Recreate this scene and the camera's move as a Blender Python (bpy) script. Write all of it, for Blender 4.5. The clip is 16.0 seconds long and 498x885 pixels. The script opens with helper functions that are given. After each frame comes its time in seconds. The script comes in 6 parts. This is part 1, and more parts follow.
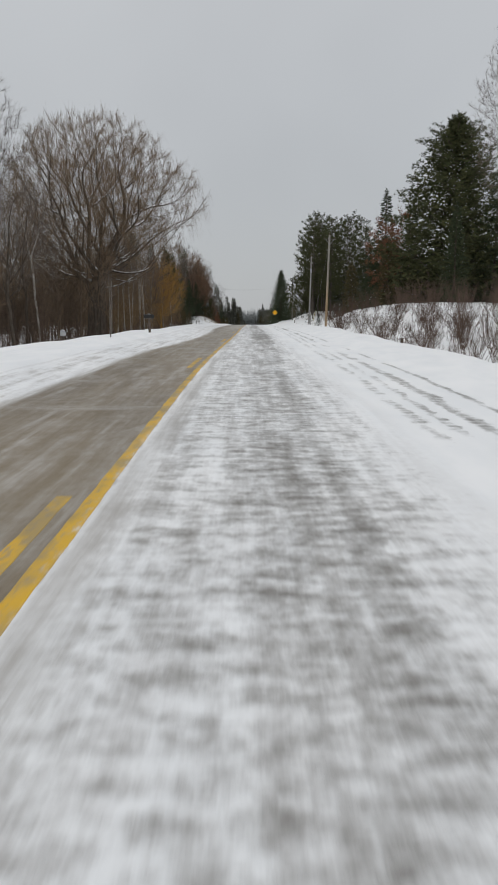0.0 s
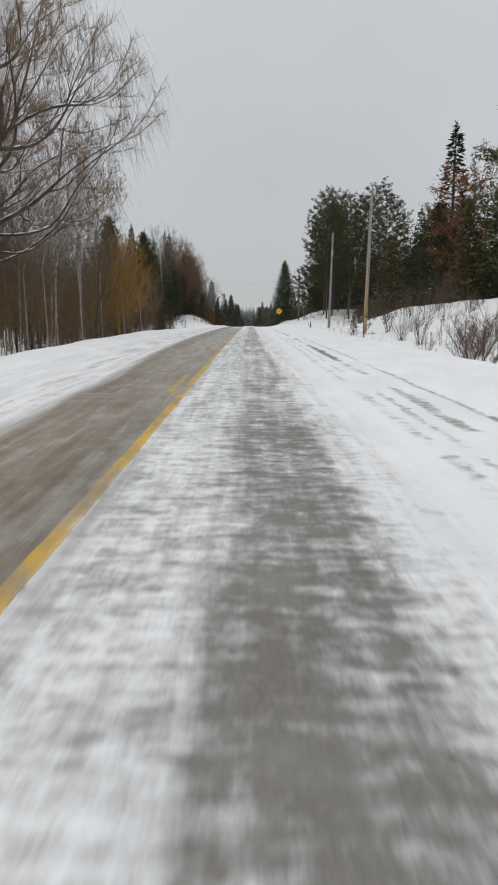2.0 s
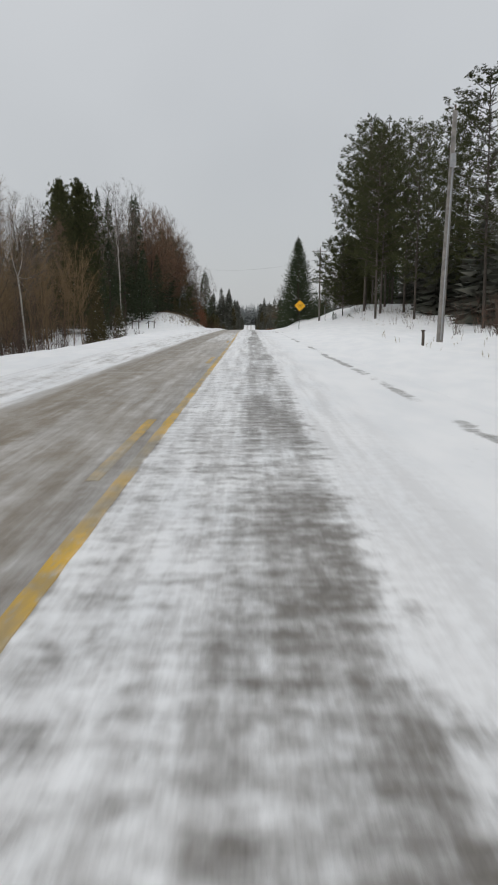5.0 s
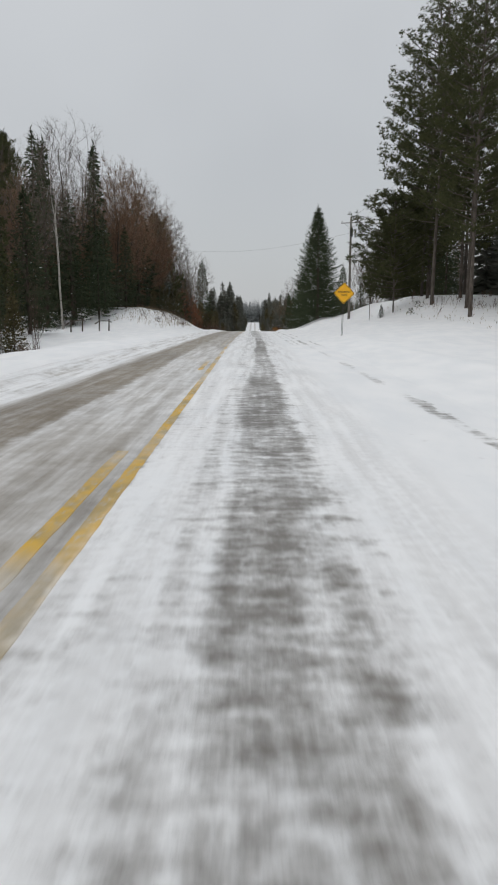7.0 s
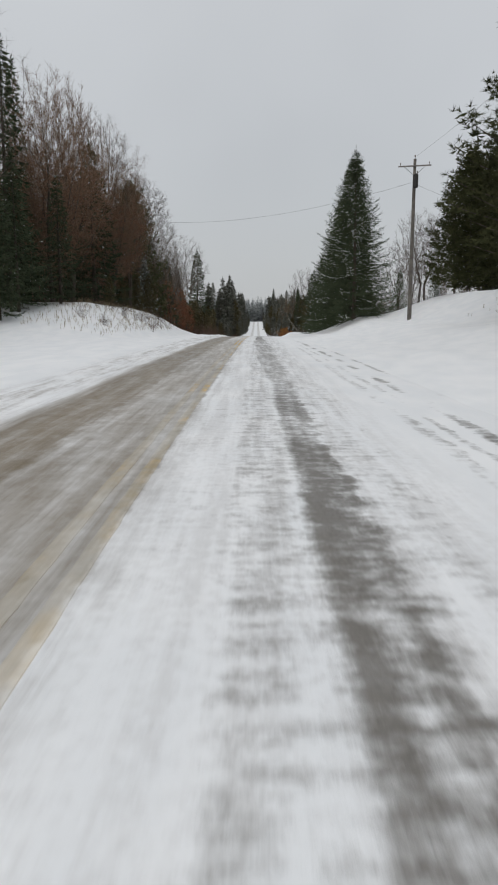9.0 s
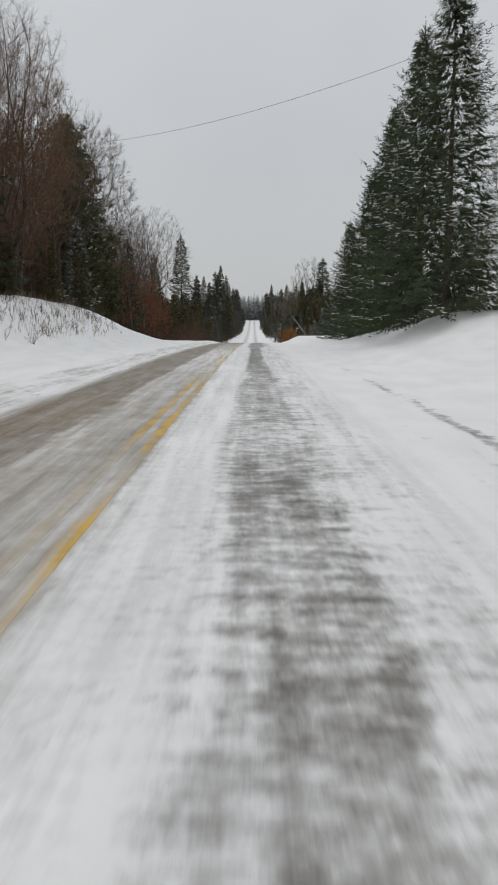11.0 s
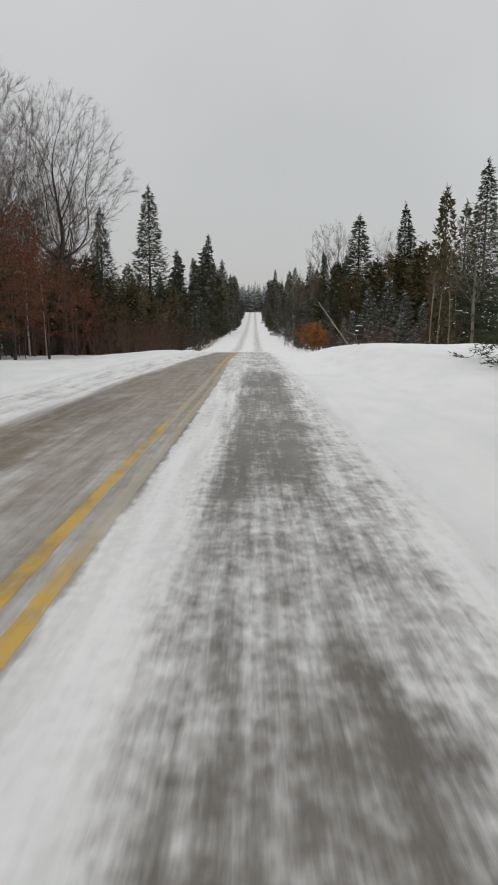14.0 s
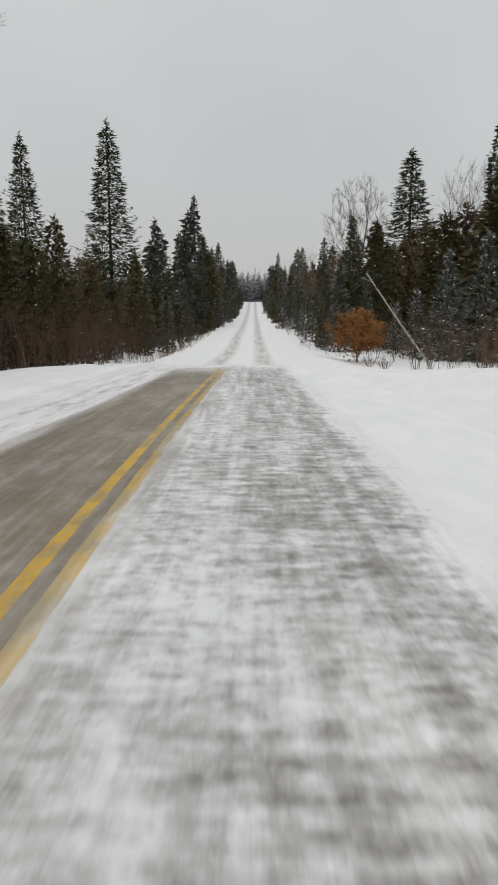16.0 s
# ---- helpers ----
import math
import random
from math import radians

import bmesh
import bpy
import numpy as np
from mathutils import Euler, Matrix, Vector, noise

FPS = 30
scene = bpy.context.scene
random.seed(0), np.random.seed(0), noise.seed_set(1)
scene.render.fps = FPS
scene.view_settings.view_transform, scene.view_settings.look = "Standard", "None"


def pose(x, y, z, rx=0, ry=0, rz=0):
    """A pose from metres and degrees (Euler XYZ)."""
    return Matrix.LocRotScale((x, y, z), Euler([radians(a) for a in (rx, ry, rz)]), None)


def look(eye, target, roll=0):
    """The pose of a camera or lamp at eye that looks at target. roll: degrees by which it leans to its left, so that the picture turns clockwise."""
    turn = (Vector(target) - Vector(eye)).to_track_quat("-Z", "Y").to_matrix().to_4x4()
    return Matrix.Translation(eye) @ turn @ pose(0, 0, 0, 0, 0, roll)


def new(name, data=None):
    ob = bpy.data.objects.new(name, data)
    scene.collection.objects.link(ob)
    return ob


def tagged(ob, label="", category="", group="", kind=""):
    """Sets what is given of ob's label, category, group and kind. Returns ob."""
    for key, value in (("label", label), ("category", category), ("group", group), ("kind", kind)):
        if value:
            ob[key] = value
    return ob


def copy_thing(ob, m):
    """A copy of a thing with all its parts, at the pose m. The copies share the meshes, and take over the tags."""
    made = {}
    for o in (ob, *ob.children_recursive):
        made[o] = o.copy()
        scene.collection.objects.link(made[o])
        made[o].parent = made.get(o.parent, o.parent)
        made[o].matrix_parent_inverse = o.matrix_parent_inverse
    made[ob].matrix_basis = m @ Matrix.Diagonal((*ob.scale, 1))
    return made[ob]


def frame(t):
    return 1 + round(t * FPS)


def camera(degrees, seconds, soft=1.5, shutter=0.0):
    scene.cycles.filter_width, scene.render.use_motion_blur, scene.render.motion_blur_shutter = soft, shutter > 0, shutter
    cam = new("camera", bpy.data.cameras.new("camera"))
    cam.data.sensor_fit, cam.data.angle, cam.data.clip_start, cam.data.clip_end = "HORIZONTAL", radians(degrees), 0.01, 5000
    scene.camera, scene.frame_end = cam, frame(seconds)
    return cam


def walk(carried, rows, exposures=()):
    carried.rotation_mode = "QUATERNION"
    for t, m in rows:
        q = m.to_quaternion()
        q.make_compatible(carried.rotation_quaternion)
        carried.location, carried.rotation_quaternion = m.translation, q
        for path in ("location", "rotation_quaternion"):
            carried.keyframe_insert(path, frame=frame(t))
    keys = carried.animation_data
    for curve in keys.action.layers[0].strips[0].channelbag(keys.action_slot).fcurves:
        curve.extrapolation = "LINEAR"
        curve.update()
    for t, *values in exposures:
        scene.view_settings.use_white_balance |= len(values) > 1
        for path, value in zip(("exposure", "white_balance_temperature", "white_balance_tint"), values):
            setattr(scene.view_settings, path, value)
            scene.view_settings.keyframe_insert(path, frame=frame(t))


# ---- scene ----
PATH = [
    (0, (-0.109, -0.172, -2.104), (-0.115, 1.806, -2.401), -0.1),
    (0.5, (-0.13, 7.216, -1.702), (-0.129, 9.194, -1.997), 0.0),
    (1, (-0.089, 14.666, -1.404), (-0.086, 16.644, -1.7), 0.0),
    (1.5, (-0.03, 22.054, -1.146), (-0.027, 24.032, -1.443), 0.1),
    (2, (0.092, 29.272, -0.882), (0.09, 31.249, -1.185), 0.1),
    (2.5, (0.195, 36.4, -0.576), (0.184, 38.376, -0.882), -0.0),
    (3, (0.155, 43.671, -0.233), (0.143, 45.647, -0.545), -0.1),
    (3.5, (0.089, 50.912, 0.022), (0.078, 52.888, -0.288), -0.0),
    (4, (0.0, 58.232, 0.11), (-0.002, 60.208, -0.198), 0.1),
    (6.3, (0.097, 92.346, 1.031), (0.087, 94.322, 0.718), -0.1),
    (6.5, (0.102, 95.29, 1.094), (0.09, 97.265, 0.778), -0.1),
    (7, (0.087, 102.574, 1.248), (0.073, 104.549, 0.93), 0.1),
    (7.5, (0.02, 109.672, 1.467), (0.006, 111.646, 1.146), -0.0),
    (8, (-0.049, 116.745, 1.675), (-0.07, 118.719, 1.354), -0.2),
    (8.5, (-0.122, 123.833, 1.837), (-0.141, 125.807, 1.517), 0.1),
    (9, (-0.153, 130.907, 1.951), (-0.175, 132.881, 1.629), -0.0),
    (11.3, (-0.049, 164.783, 2.449), (-0.059, 166.756, 2.122), 0.0),
    (11.5, (-0.054, 167.754, 2.491), (-0.064, 169.727, 2.162), 0.1),
    (12, (-0.105, 175.202, 2.597), (-0.111, 177.174, 2.26), 0.0),
    (12.5, (-0.159, 182.623, 2.621), (-0.16, 184.594, 2.283), 0.0),
    (13, (-0.132, 190.024, 2.63), (-0.136, 191.995, 2.29), 0.0),
    (13.5, (-0.102, 197.448, 2.646), (-0.108, 199.419, 2.306), 0.2),
    (14, (0.042, 204.85, 2.638), (0.028, 206.82, 2.292), 0.0),
    (14.5, (0.162, 212.137, 2.579), (0.151, 214.107, 2.232), -0.2),
    (15, (0.164, 219.147, 2.496), (0.157, 221.116, 2.143), 0.1),
    (15.5, (0.107, 225.93, 2.382), (0.095, 227.898, 2.026), -0.1),
    (16, (-0.029, 232.645, 2.359), (-0.043, 234.611, 1.989), -0.1),
]
cam = camera(40.0, 16.0, soft=1.9, shutter=0.10)
walk(cam, [(t, look(eye, target, roll)) for t, eye, target, roll in PATH],
     [(0, -0.20, 6400, 10), (0.6, -0.08, 6400, 10), (2, -0.05, 6420, 10), (9, -0.07, 6380, 10), (12, -0.04, 6520, 10), (14, -0.04, 6620, 10), (16, -0.04, 6620, 10)])

# ---- light: an overcast winter sky, brighter overhead than at the horizon ----
world = bpy.data.worlds.new("overcast_sky")
scene.world = world
world.use_nodes = True
wt = world.node_tree
wt.nodes.clear()

w_out = wt.nodes.new("ShaderNodeOutputWorld")
w_bg = wt.nodes.new("ShaderNodeBackground")
w_sky = wt.nodes.new("ShaderNodeTexSky")
w_sky.sky_type = 'NISHITA'
w_sky.sun_disc = False
w_sky.sun_elevation = radians(24)
w_sky.sun_rotation = radians(200)
w_sky.air_density, w_sky.dust_density = 1.0, 4.0
w_skyg = wt.nodes.new("ShaderNodeVectorMath")
w_skyg.operation = 'SCALE'
w_skyg.inputs["Scale"].default_value = 0.012
w_tc = wt.nodes.new("ShaderNodeTexCoord")
w_sep = wt.nodes.new("ShaderNodeSeparateXYZ")
w_map = wt.nodes.new("ShaderNodeMapRange")
for k, v in (("From Min", 0.0), ("From Max", 1.0), ("To Min", 0.52), ("To Max", 0.60)):
    w_map.inputs[k].default_value = v
w_up = wt.nodes.new("ShaderNodeMath")
w_up.operation = 'POWER'
w_up.inputs[1].default_value = 3.0
w_up.use_clamp = True
w_zen = wt.nodes.new("ShaderNodeMath")
w_zen.operation = 'MULTIPLY_ADD'
w_zen.inputs[1].default_value = 0.45
w_noise = wt.nodes.new("ShaderNodeTexNoise")
w_noise.inputs["Scale"].default_value = 2.2
w_noise.inputs["Detail"].default_value = 3.0
w_nm = wt.nodes.new("ShaderNodeMapRange")
for k, v in (("From Min", 0.3), ("From Max", 0.7), ("To Min", 0.94), ("To Max", 1.06)):
    w_nm.inputs[k].default_value = v
w_mul = wt.nodes.new("ShaderNodeMath")
w_mul.operation = 'MULTIPLY'
w_tint = wt.nodes.new("ShaderNodeVectorMath")
w_tint.operation = 'SCALE'
w_tint.inputs[0].default_value = (0.983, 1.0, 1.008)
w_add = wt.nodes.new("ShaderNodeVectorMath")
w_add.operation = 'ADD'
L = wt.links.new
L(w_tc.outputs["Generated"], w_sep.inputs[0])
L(w_tc.outputs["Generated"], w_noise.inputs["Vector"])
L(w_sep.outputs["Z"], w_map.inputs["Value"])
L(w_noise.outputs[0], w_nm.inputs["Value"])
L(w_sep.outputs["Z"], w_up.inputs[0])
L(w_up.outputs[0], w_zen.inputs[0])
L(w_map.outputs[0], w_zen.inputs[2])
L(w_zen.outputs[0], w_mul.inputs[0])
L(w_nm.outputs[0], w_mul.inputs[1])
L(w_mul.outputs[0], w_tint.inputs["Scale"])
L(w_sky.outputs[0], w_skyg.inputs[0])
L(w_tint.outputs[0], w_add.inputs[0])
L(w_skyg.outputs[0], w_add.inputs[1])
L(w_add.outputs[0], w_bg.inputs["Color"])
w_bg.inputs["Strength"].default_value = 1.0
L(w_bg.outputs[0], w_out.inputs[0])

sun = bpy.data.lights.new("sun", 'SUN')
sun.energy, sun.angle, sun.color = 0.4, radians(25), (1.0, 0.98, 0.95)
sun_ob = new("sun", sun)
sun_ob.matrix_world = look((0, 0, 60), (18, 50, 30))


# ---- materials ----
class Mat:
    """A small builder for node materials in world or object space."""

    def __init__(self, name, rough=0.8, spec=0.3):
        self.m = bpy.data.materials.new(name)
        self.m.use_nodes = True
        self.t = self.m.node_tree
        self.b = self.t.nodes["Principled BSDF"]
        self.b.inputs["Roughness"].default_value = rough
        self.b.inputs["Specular IOR Level"].default_value = spec
        self.geo = self.t.nodes.new("ShaderNodeNewGeometry")
        self.tc = self.t.nodes.new("ShaderNodeTexCoord")

    def link(self, a, b):
        self.t.links.new(a, b)

    def vec(self, src, scale):
        v = self.t.nodes.new("ShaderNodeVectorMath")
        v.operation = 'MULTIPLY'
        v.inputs[1].default_value = scale
        self.link(src, v.inputs[0])
        return v.outputs[0]

    def noise(self, scale, stretch=(1, 1, 1), detail=4, rough=0.55, world=True):
        nd = self.t.nodes.new("ShaderNodeTexNoise")
        nd.inputs["Scale"].default_value = scale
        nd.inputs["Detail"].default_value = detail
        nd.inputs["Roughness"].default_value = rough
        self.link(self.vec(self.geo.outputs["Position"] if world else self.tc.outputs["Object"], stretch), nd.inputs["Vector"])
        return nd.outputs[0]

    def ramp(self, val, lo, hi, a=0.0, b=1.0, smooth=True):
        nd = self.t.nodes.new("ShaderNodeMapRange")
        nd.interpolation_type = 'SMOOTHSTEP' if smooth else 'LINEAR'
        for k, v in (("From Min", lo), ("From Max", hi), ("To Min", a), ("To Max", b)):
            nd.inputs[k].default_value = v
        self.link(val, nd.inputs["Value"])
        return nd.outputs[0]

    def math(self, op, a, b=None):
        nd = self.t.nodes.new("ShaderNodeMath")
        nd.operation = op
        for n, v in enumerate((a, b)):
            if v is None:
                continue
            if isinstance(v, (int, float)):
                nd.inputs[n].default_value = v
            else:
                self.link(v, nd.inputs[n])
        return nd.outputs[0]

    def mix(self, fac, a, b):
        nd = self.t.nodes.new("ShaderNodeMix")
        nd.data_type = 'RGBA'
        if isinstance(fac, (int, float)):
            nd.inputs[0].default_value = fac
        else:
            self.link(fac, nd.inputs[0])
        for n, v in ((6, a), (7, b)):
            if isinstance(v, tuple):
                nd.inputs[n].default_value = (*v, 1)
            else:
                self.link(v, nd.inputs[n])
        return nd.outputs[2]

    def random(self):
        nd = self.t.nodes.new("ShaderNodeObjectInfo")
        return nd.outputs["Random"]

    def island(self):
        return self.geo.outputs["Random Per Island"]

    def color(self, c):
        self.link(c, self.b.inputs["Base Color"])

    def rough(self, r):
        self.link(r, self.b.inputs["Roughness"])

    def bump(self, height, strength=0.5, distance=0.05):
        nd = self.t.nodes.new("ShaderNodeBump")
        nd.inputs["Strength"].default_value = strength
        nd.inputs["Distance"].default_value = distance
        self.link(height, nd.inputs["Height"])
        self.link(nd.outputs[0], self.b.inputs["Normal"])

    def curve(self, y, points, lo, hi):
        """A smooth profile along the road: (metres, value) pairs between y 0 and 270, values between lo and hi."""
        nd = self.t.nodes.new("ShaderNodeFloatCurve")
        pts = nd.mapping.curves[0].points
        for n, (at, value) in enumerate(points):
            place_at = (at / 270.0, (value - lo) / (hi - lo))
            if n in (0, 1):
                pts[n].location = place_at
            else:
                pts.new(*place_at)
        for p in pts:
            p.handle_type = 'AUTO_CLAMPED'
        nd.mapping.update()
        self.link(self.math('DIVIDE', y, 270.0), nd.inputs["Value"])
        return self.ramp(nd.outputs[0], 0.0, 1.0, lo, hi, smooth=False)

    def axis(self, which):
        nd = self.t.nodes.new("ShaderNodeSeparateXYZ")
        self.link(self.geo.outputs["Position"], nd.inputs[0])
        return nd.outputs[which]


SNOW_A, SNOW_B = (0.86, 0.87, 0.88), (0.93, 0.93, 0.93)


def snow_colour(k):
    mid = k.noise(1.6, (1, 0.35, 1))
    return k.mix(k.ramp(mid, 0.3, 0.7), SNOW_A, SNOW_B), mid


def snow_material():
    k = Mat("snow", 0.8, 0.2)
    colour, mid = snow_colour(k)
    big, fine = k.noise(0.25), k.noise(9, (1, 0.6, 1))
    k.color(colour)
    k.bump(k.math('ADD', k.math('MULTIPLY', mid, 0.7), k.math('ADD', k.math('MULTIPLY', fine, 0.05), big)), 0.14, 0.10)
    return k.m


def wobble(k, x, amount=0.3, scale=0.35):
    """The x position pushed to and fro along the road."""
    w = k.noise(scale, (1, 0.35, 0), 3)
    return k.math('ADD', x, k.math('MULTIPLY', k.math('SUBTRACT', w, 0.5), amount))


def road_snow(k):
    """How much snow lies where on the road: 0 bare asphalt, 1 covered."""
    x, y = k.axis("X"), k.axis("Y")
    streak = k.noise(1.0, (5.5, 0.32, 0), 5, 0.62)
    hair = k.noise(1.0, (17.0, 0.7, 0), 4, 0.6)
    chatter = k.noise(1.0, (2.4, 8.5, 0), 4, 0.62)
    mottle = k.noise(1.0, (3.0, 2.0, 0), 6, 0.68)
    broad = k.noise(1.0, (0.55, 0.30, 0), 4, 0.6)
    grain = k.noise(12.0, (1.0, 0.9, 0), 5, 0.74)
    fleck = k.noise(1.0, (7.0, 6.0, 0), 5, 0.72)
    xw = k.math('ADD', wobble(k, x, 0.26), k.math('MULTIPLY', k.math('SUBTRACT', mottle, 0.5), 0.34))
    shift = k.curve(y, [(0, -0.15), (11, -0.20), (25, -0.06), (33, 0.04), (50, 0.09), (106, 0.14), (114, 0.11), (135, -0.06), (186, -0.05), (204, 0.02), (216, 0.14), (228, 0.06), (240, -0.08), (262, -0.06)], -0.4, 0.4)
    xl = k.math('SUBTRACT', k.math('ADD', x, k.math('MULTIPLY', k.math('SUBTRACT', mottle, 0.5), 0.16)), shift)

    def band(v, a, b, c, d):
        return k.math('MULTIPLY', k.ramp(v, a, b), k.ramp(v, d, c))

    def blend(*pairs):
        total = 0.0
        for tex, w in pairs:
            total = k.math('ADD', total, k.math('MULTIPLY', tex, w))
        return total
    # the oncoming lane: bare along its outer wheel path, dusted towards the centre line
    edge = k.math('SUBTRACT', xw, k.curve(y, [(0, -3.5), (20, -3.15), (38, -2.5), (50, -2.85), (66, -3.1), (100, -3.2), (140, -3.25), (190, -3.45), (205, -3.35), (220, -3.15), (240, -2.85), (262, -2.8)], -4, -2))
    outer_lane = k.math('MULTIPLY', k.math('MULTIPLY', k.ramp(edge, -0.34, 0.26), k.ramp(xw, -1.9, -2.3)), k.curve(y, [(0, 0.95), (60, 0.92), (100, 0.84), (150, 0.86), (200, 0.92), (262, 0.95)], 0, 1))
    dusted = k.curve(y, [(0, 0.92), (45, 0.88), (62, 0.72), (78, 0.72), (98, 0.66), (108, 0.56), (116, 0.36), (124, 0.36), (134, 0.62), (146, 0.62), (165, 0.58), (180, 0.40), (189, 0.26), (197, 0.46), (204, 0.58), (212, 0.70), (220, 0.88), (262, 0.92)], 0, 1)
    inner_lane = k.math('MULTIPLY', k.math('MULTIPLY', k.ramp(xw, -2.7, -2.3), k.ramp(xl, -0.90, -0.99)), dusted)
    verge = k.math('MULTIPLY', band(edge, -1.25, -0.9, -0.35, -0.15), 0.30)
    # the near lane: white strip, wheel track, scuffed strip
    strip = k.math('MULTIPLY', band(xw, -1.20, -0.95, -0.30, -0.10), k.curve(y, [(0, 0.40), (40, 0.40), (60, 0.44), (80, 0.36), (100, 0.24), (128, 0.16), (150, 0.18), (172, 0.18), (182, 0.03), (205, 0.03), (212, 0.14), (224, 0.36), (262, 0.44)], 0, 1))
    off = k.math('ABSOLUTE', k.math('SUBTRACT', xw, k.curve(y, [(0, 0.25), (35, 0.35), (60, 0.22), (95, 0.30), (112, 0.24), (124, 0.34), (140, 0.36), (156, 0.18), (172, 0.12), (186, 0.05), (198, 0.06), (206, 0.18), (216, 0.24), (228, 0.26), (240, 0.34), (262, 0.20)], -1, 1)))
    off = k.math('DIVIDE', off, k.curve(y, [(0, 0.50), (35, 0.50), (60, 0.46), (95, 0.40), (112, 0.38), (126, 0.24), (140, 0.24), (156, 0.42), (172, 0.44), (186, 0.30), (198, 0.34), (206, 0.60), (216, 0.58), (228, 0.62), (262, 0.75)], 0, 1))
    track = k.math('MULTIPLY', k.ramp(off, 1.45, 0.55), k.curve(y, [(0, 0.54), (22, 0.52), (34, 0.70), (44, 0.56), (66, 0.62), (95, 0.58), (108, 0.66), (117, 0.60), (124, 0.62), (129, 0.80), (137, 0.78), (144, 0.56), (160, 0.56), (176, 0.60), (186, 0.78), (198, 0.74), (206, 0.70), (216, 0.76), (223, 0.76), (227, 0.52), (262, 0.54)], 0, 1))
    track = k.math('MULTIPLY', track, k.ramp(broad, 0.32, 0.62, 0.70, 1.05))
    side = k.math('MULTIPLY', band(xw, -0.50, -0.30, 0.60, 0.90), k.curve(y, [(0, 0.42), (60, 0.44), (90, 0.36), (118, 0.30), (140, 0.36), (170, 0.34), (200, 0.30), (262, 0.45)], 0, 1))
    scuff = k.math('MULTIPLY', band(xw, 0.35, 0.60, 0.85, 1.55), k.curve(y, [(0, 0.36), (30, 0.34), (60, 0.26), (80, 0.10), (110, 0.10), (128, 0.26), (150, 0.30), (175, 0.30), (190, 0.32), (204, 0.34), (210, 0.44), (217, 0.40), (226, 0.44), (240, 0.50), (262, 0.46)], 0, 1))
    # old ruts through the snow of the shoulder
    where = k.math('MAXIMUM', k.ramp(broad, 0.34, 0.54), k.curve(y, [(0, 0), (46, 0), (48, 0.92), (53, 0.88), (57, 0.45), (63, 0), (262, 0)], 0, 1))
    ruts = k.math('MULTIPLY', band(xw, 2.25, 2.38, 2.46, 2.60), k.math('MULTIPLY', where, k.curve(y, [(0, 0.52), (45, 0.55), (48, 0.92), (53, 0.84), (57, 0.70), (63, 0.56), (96, 0.60), (112, 0.56), (118, 0.36), (130, 0.36), (138, 0.62), (150, 0.62), (178, 0.42), (186, 0.0), (262, 0.0)], 0, 1)))
    for a, w, top in ((1.60, 0.16, 0.40), (2.80, 0.14, 0.54), (1.95, 0.10, 0.42)):
        ruts = k.math('MAXIMUM', ruts, k.math('MULTIPLY', band(xw, a, a + w, a + w + 0.05, a + 2 * w), k.math('MULTIPLY', where, k.curve(y, [(0, top), (60, top), (84, 0.08), (126, 0.08), (136, top), (160, top), (174, 0.0), (262, 0.0)], 0, 1))))
    bare = outer_lane
    for other in (inner_lane, verge, strip, track, side, scuff, ruts):
        bare = k.math('MAXIMUM', bare, other)
    left = blend((streak, 0.40), (hair, 0.16), (mottle, 0.34), (fleck, 0.10))
    right = blend((chatter, 0.28), (mottle, 0.22), (streak, 0.16), (fleck, 0.22), (grain, 0.12))
    driven = k.math('MULTIPLY', k.ramp(y, 202.0, 207.0), k.ramp(y, 227.0, 222.0))
    smeared = blend((streak, 0.17), (hair, 0.19), (mottle, 0.22), (fleck, 0.26), (grain, 0.16))
    right = k.math('ADD', k.math('MULTIPLY', smeared, driven), k.math('MULTIPLY', right, k.math('SUBTRACT', 1.0, driven)))
    near = k.ramp(xw, -1.0, -0.7)
    n = k.math('ADD', k.math('MULTIPLY', right, near), k.math('MULTIPLY', left, k.math('SUBTRACT', 1.0, near)))
    v = k.math('ADD', k.math('MULTIPLY', k.math('SUBTRACT', 0.5, bare), 1.45), k.math('MULTIPLY', k.math('SUBTRACT', n, 0.5), k.ramp(xw, -1.0, -0.7, 3.0, 4.2)))
    thin = k.math('MULTIPLY', k.math('SUBTRACT', 1.0, near), k.ramp(edge, -0.40, 0.10))
    cover = k.math('ADD', k.math('MULTIPLY', k.ramp(v, -0.48, 0.42), k.math('SUBTRACT', 1.0, thin)), k.math('MULTIPLY', k.ramp(v, -0.95, 0.95), thin))
    end = k.ramp(k.math('ADD', y, k.math('MULTIPLY', broad, 6.0)), 256.0, 263.0)
    return k.math('MAXIMUM', cover, end), grain, broad, streak


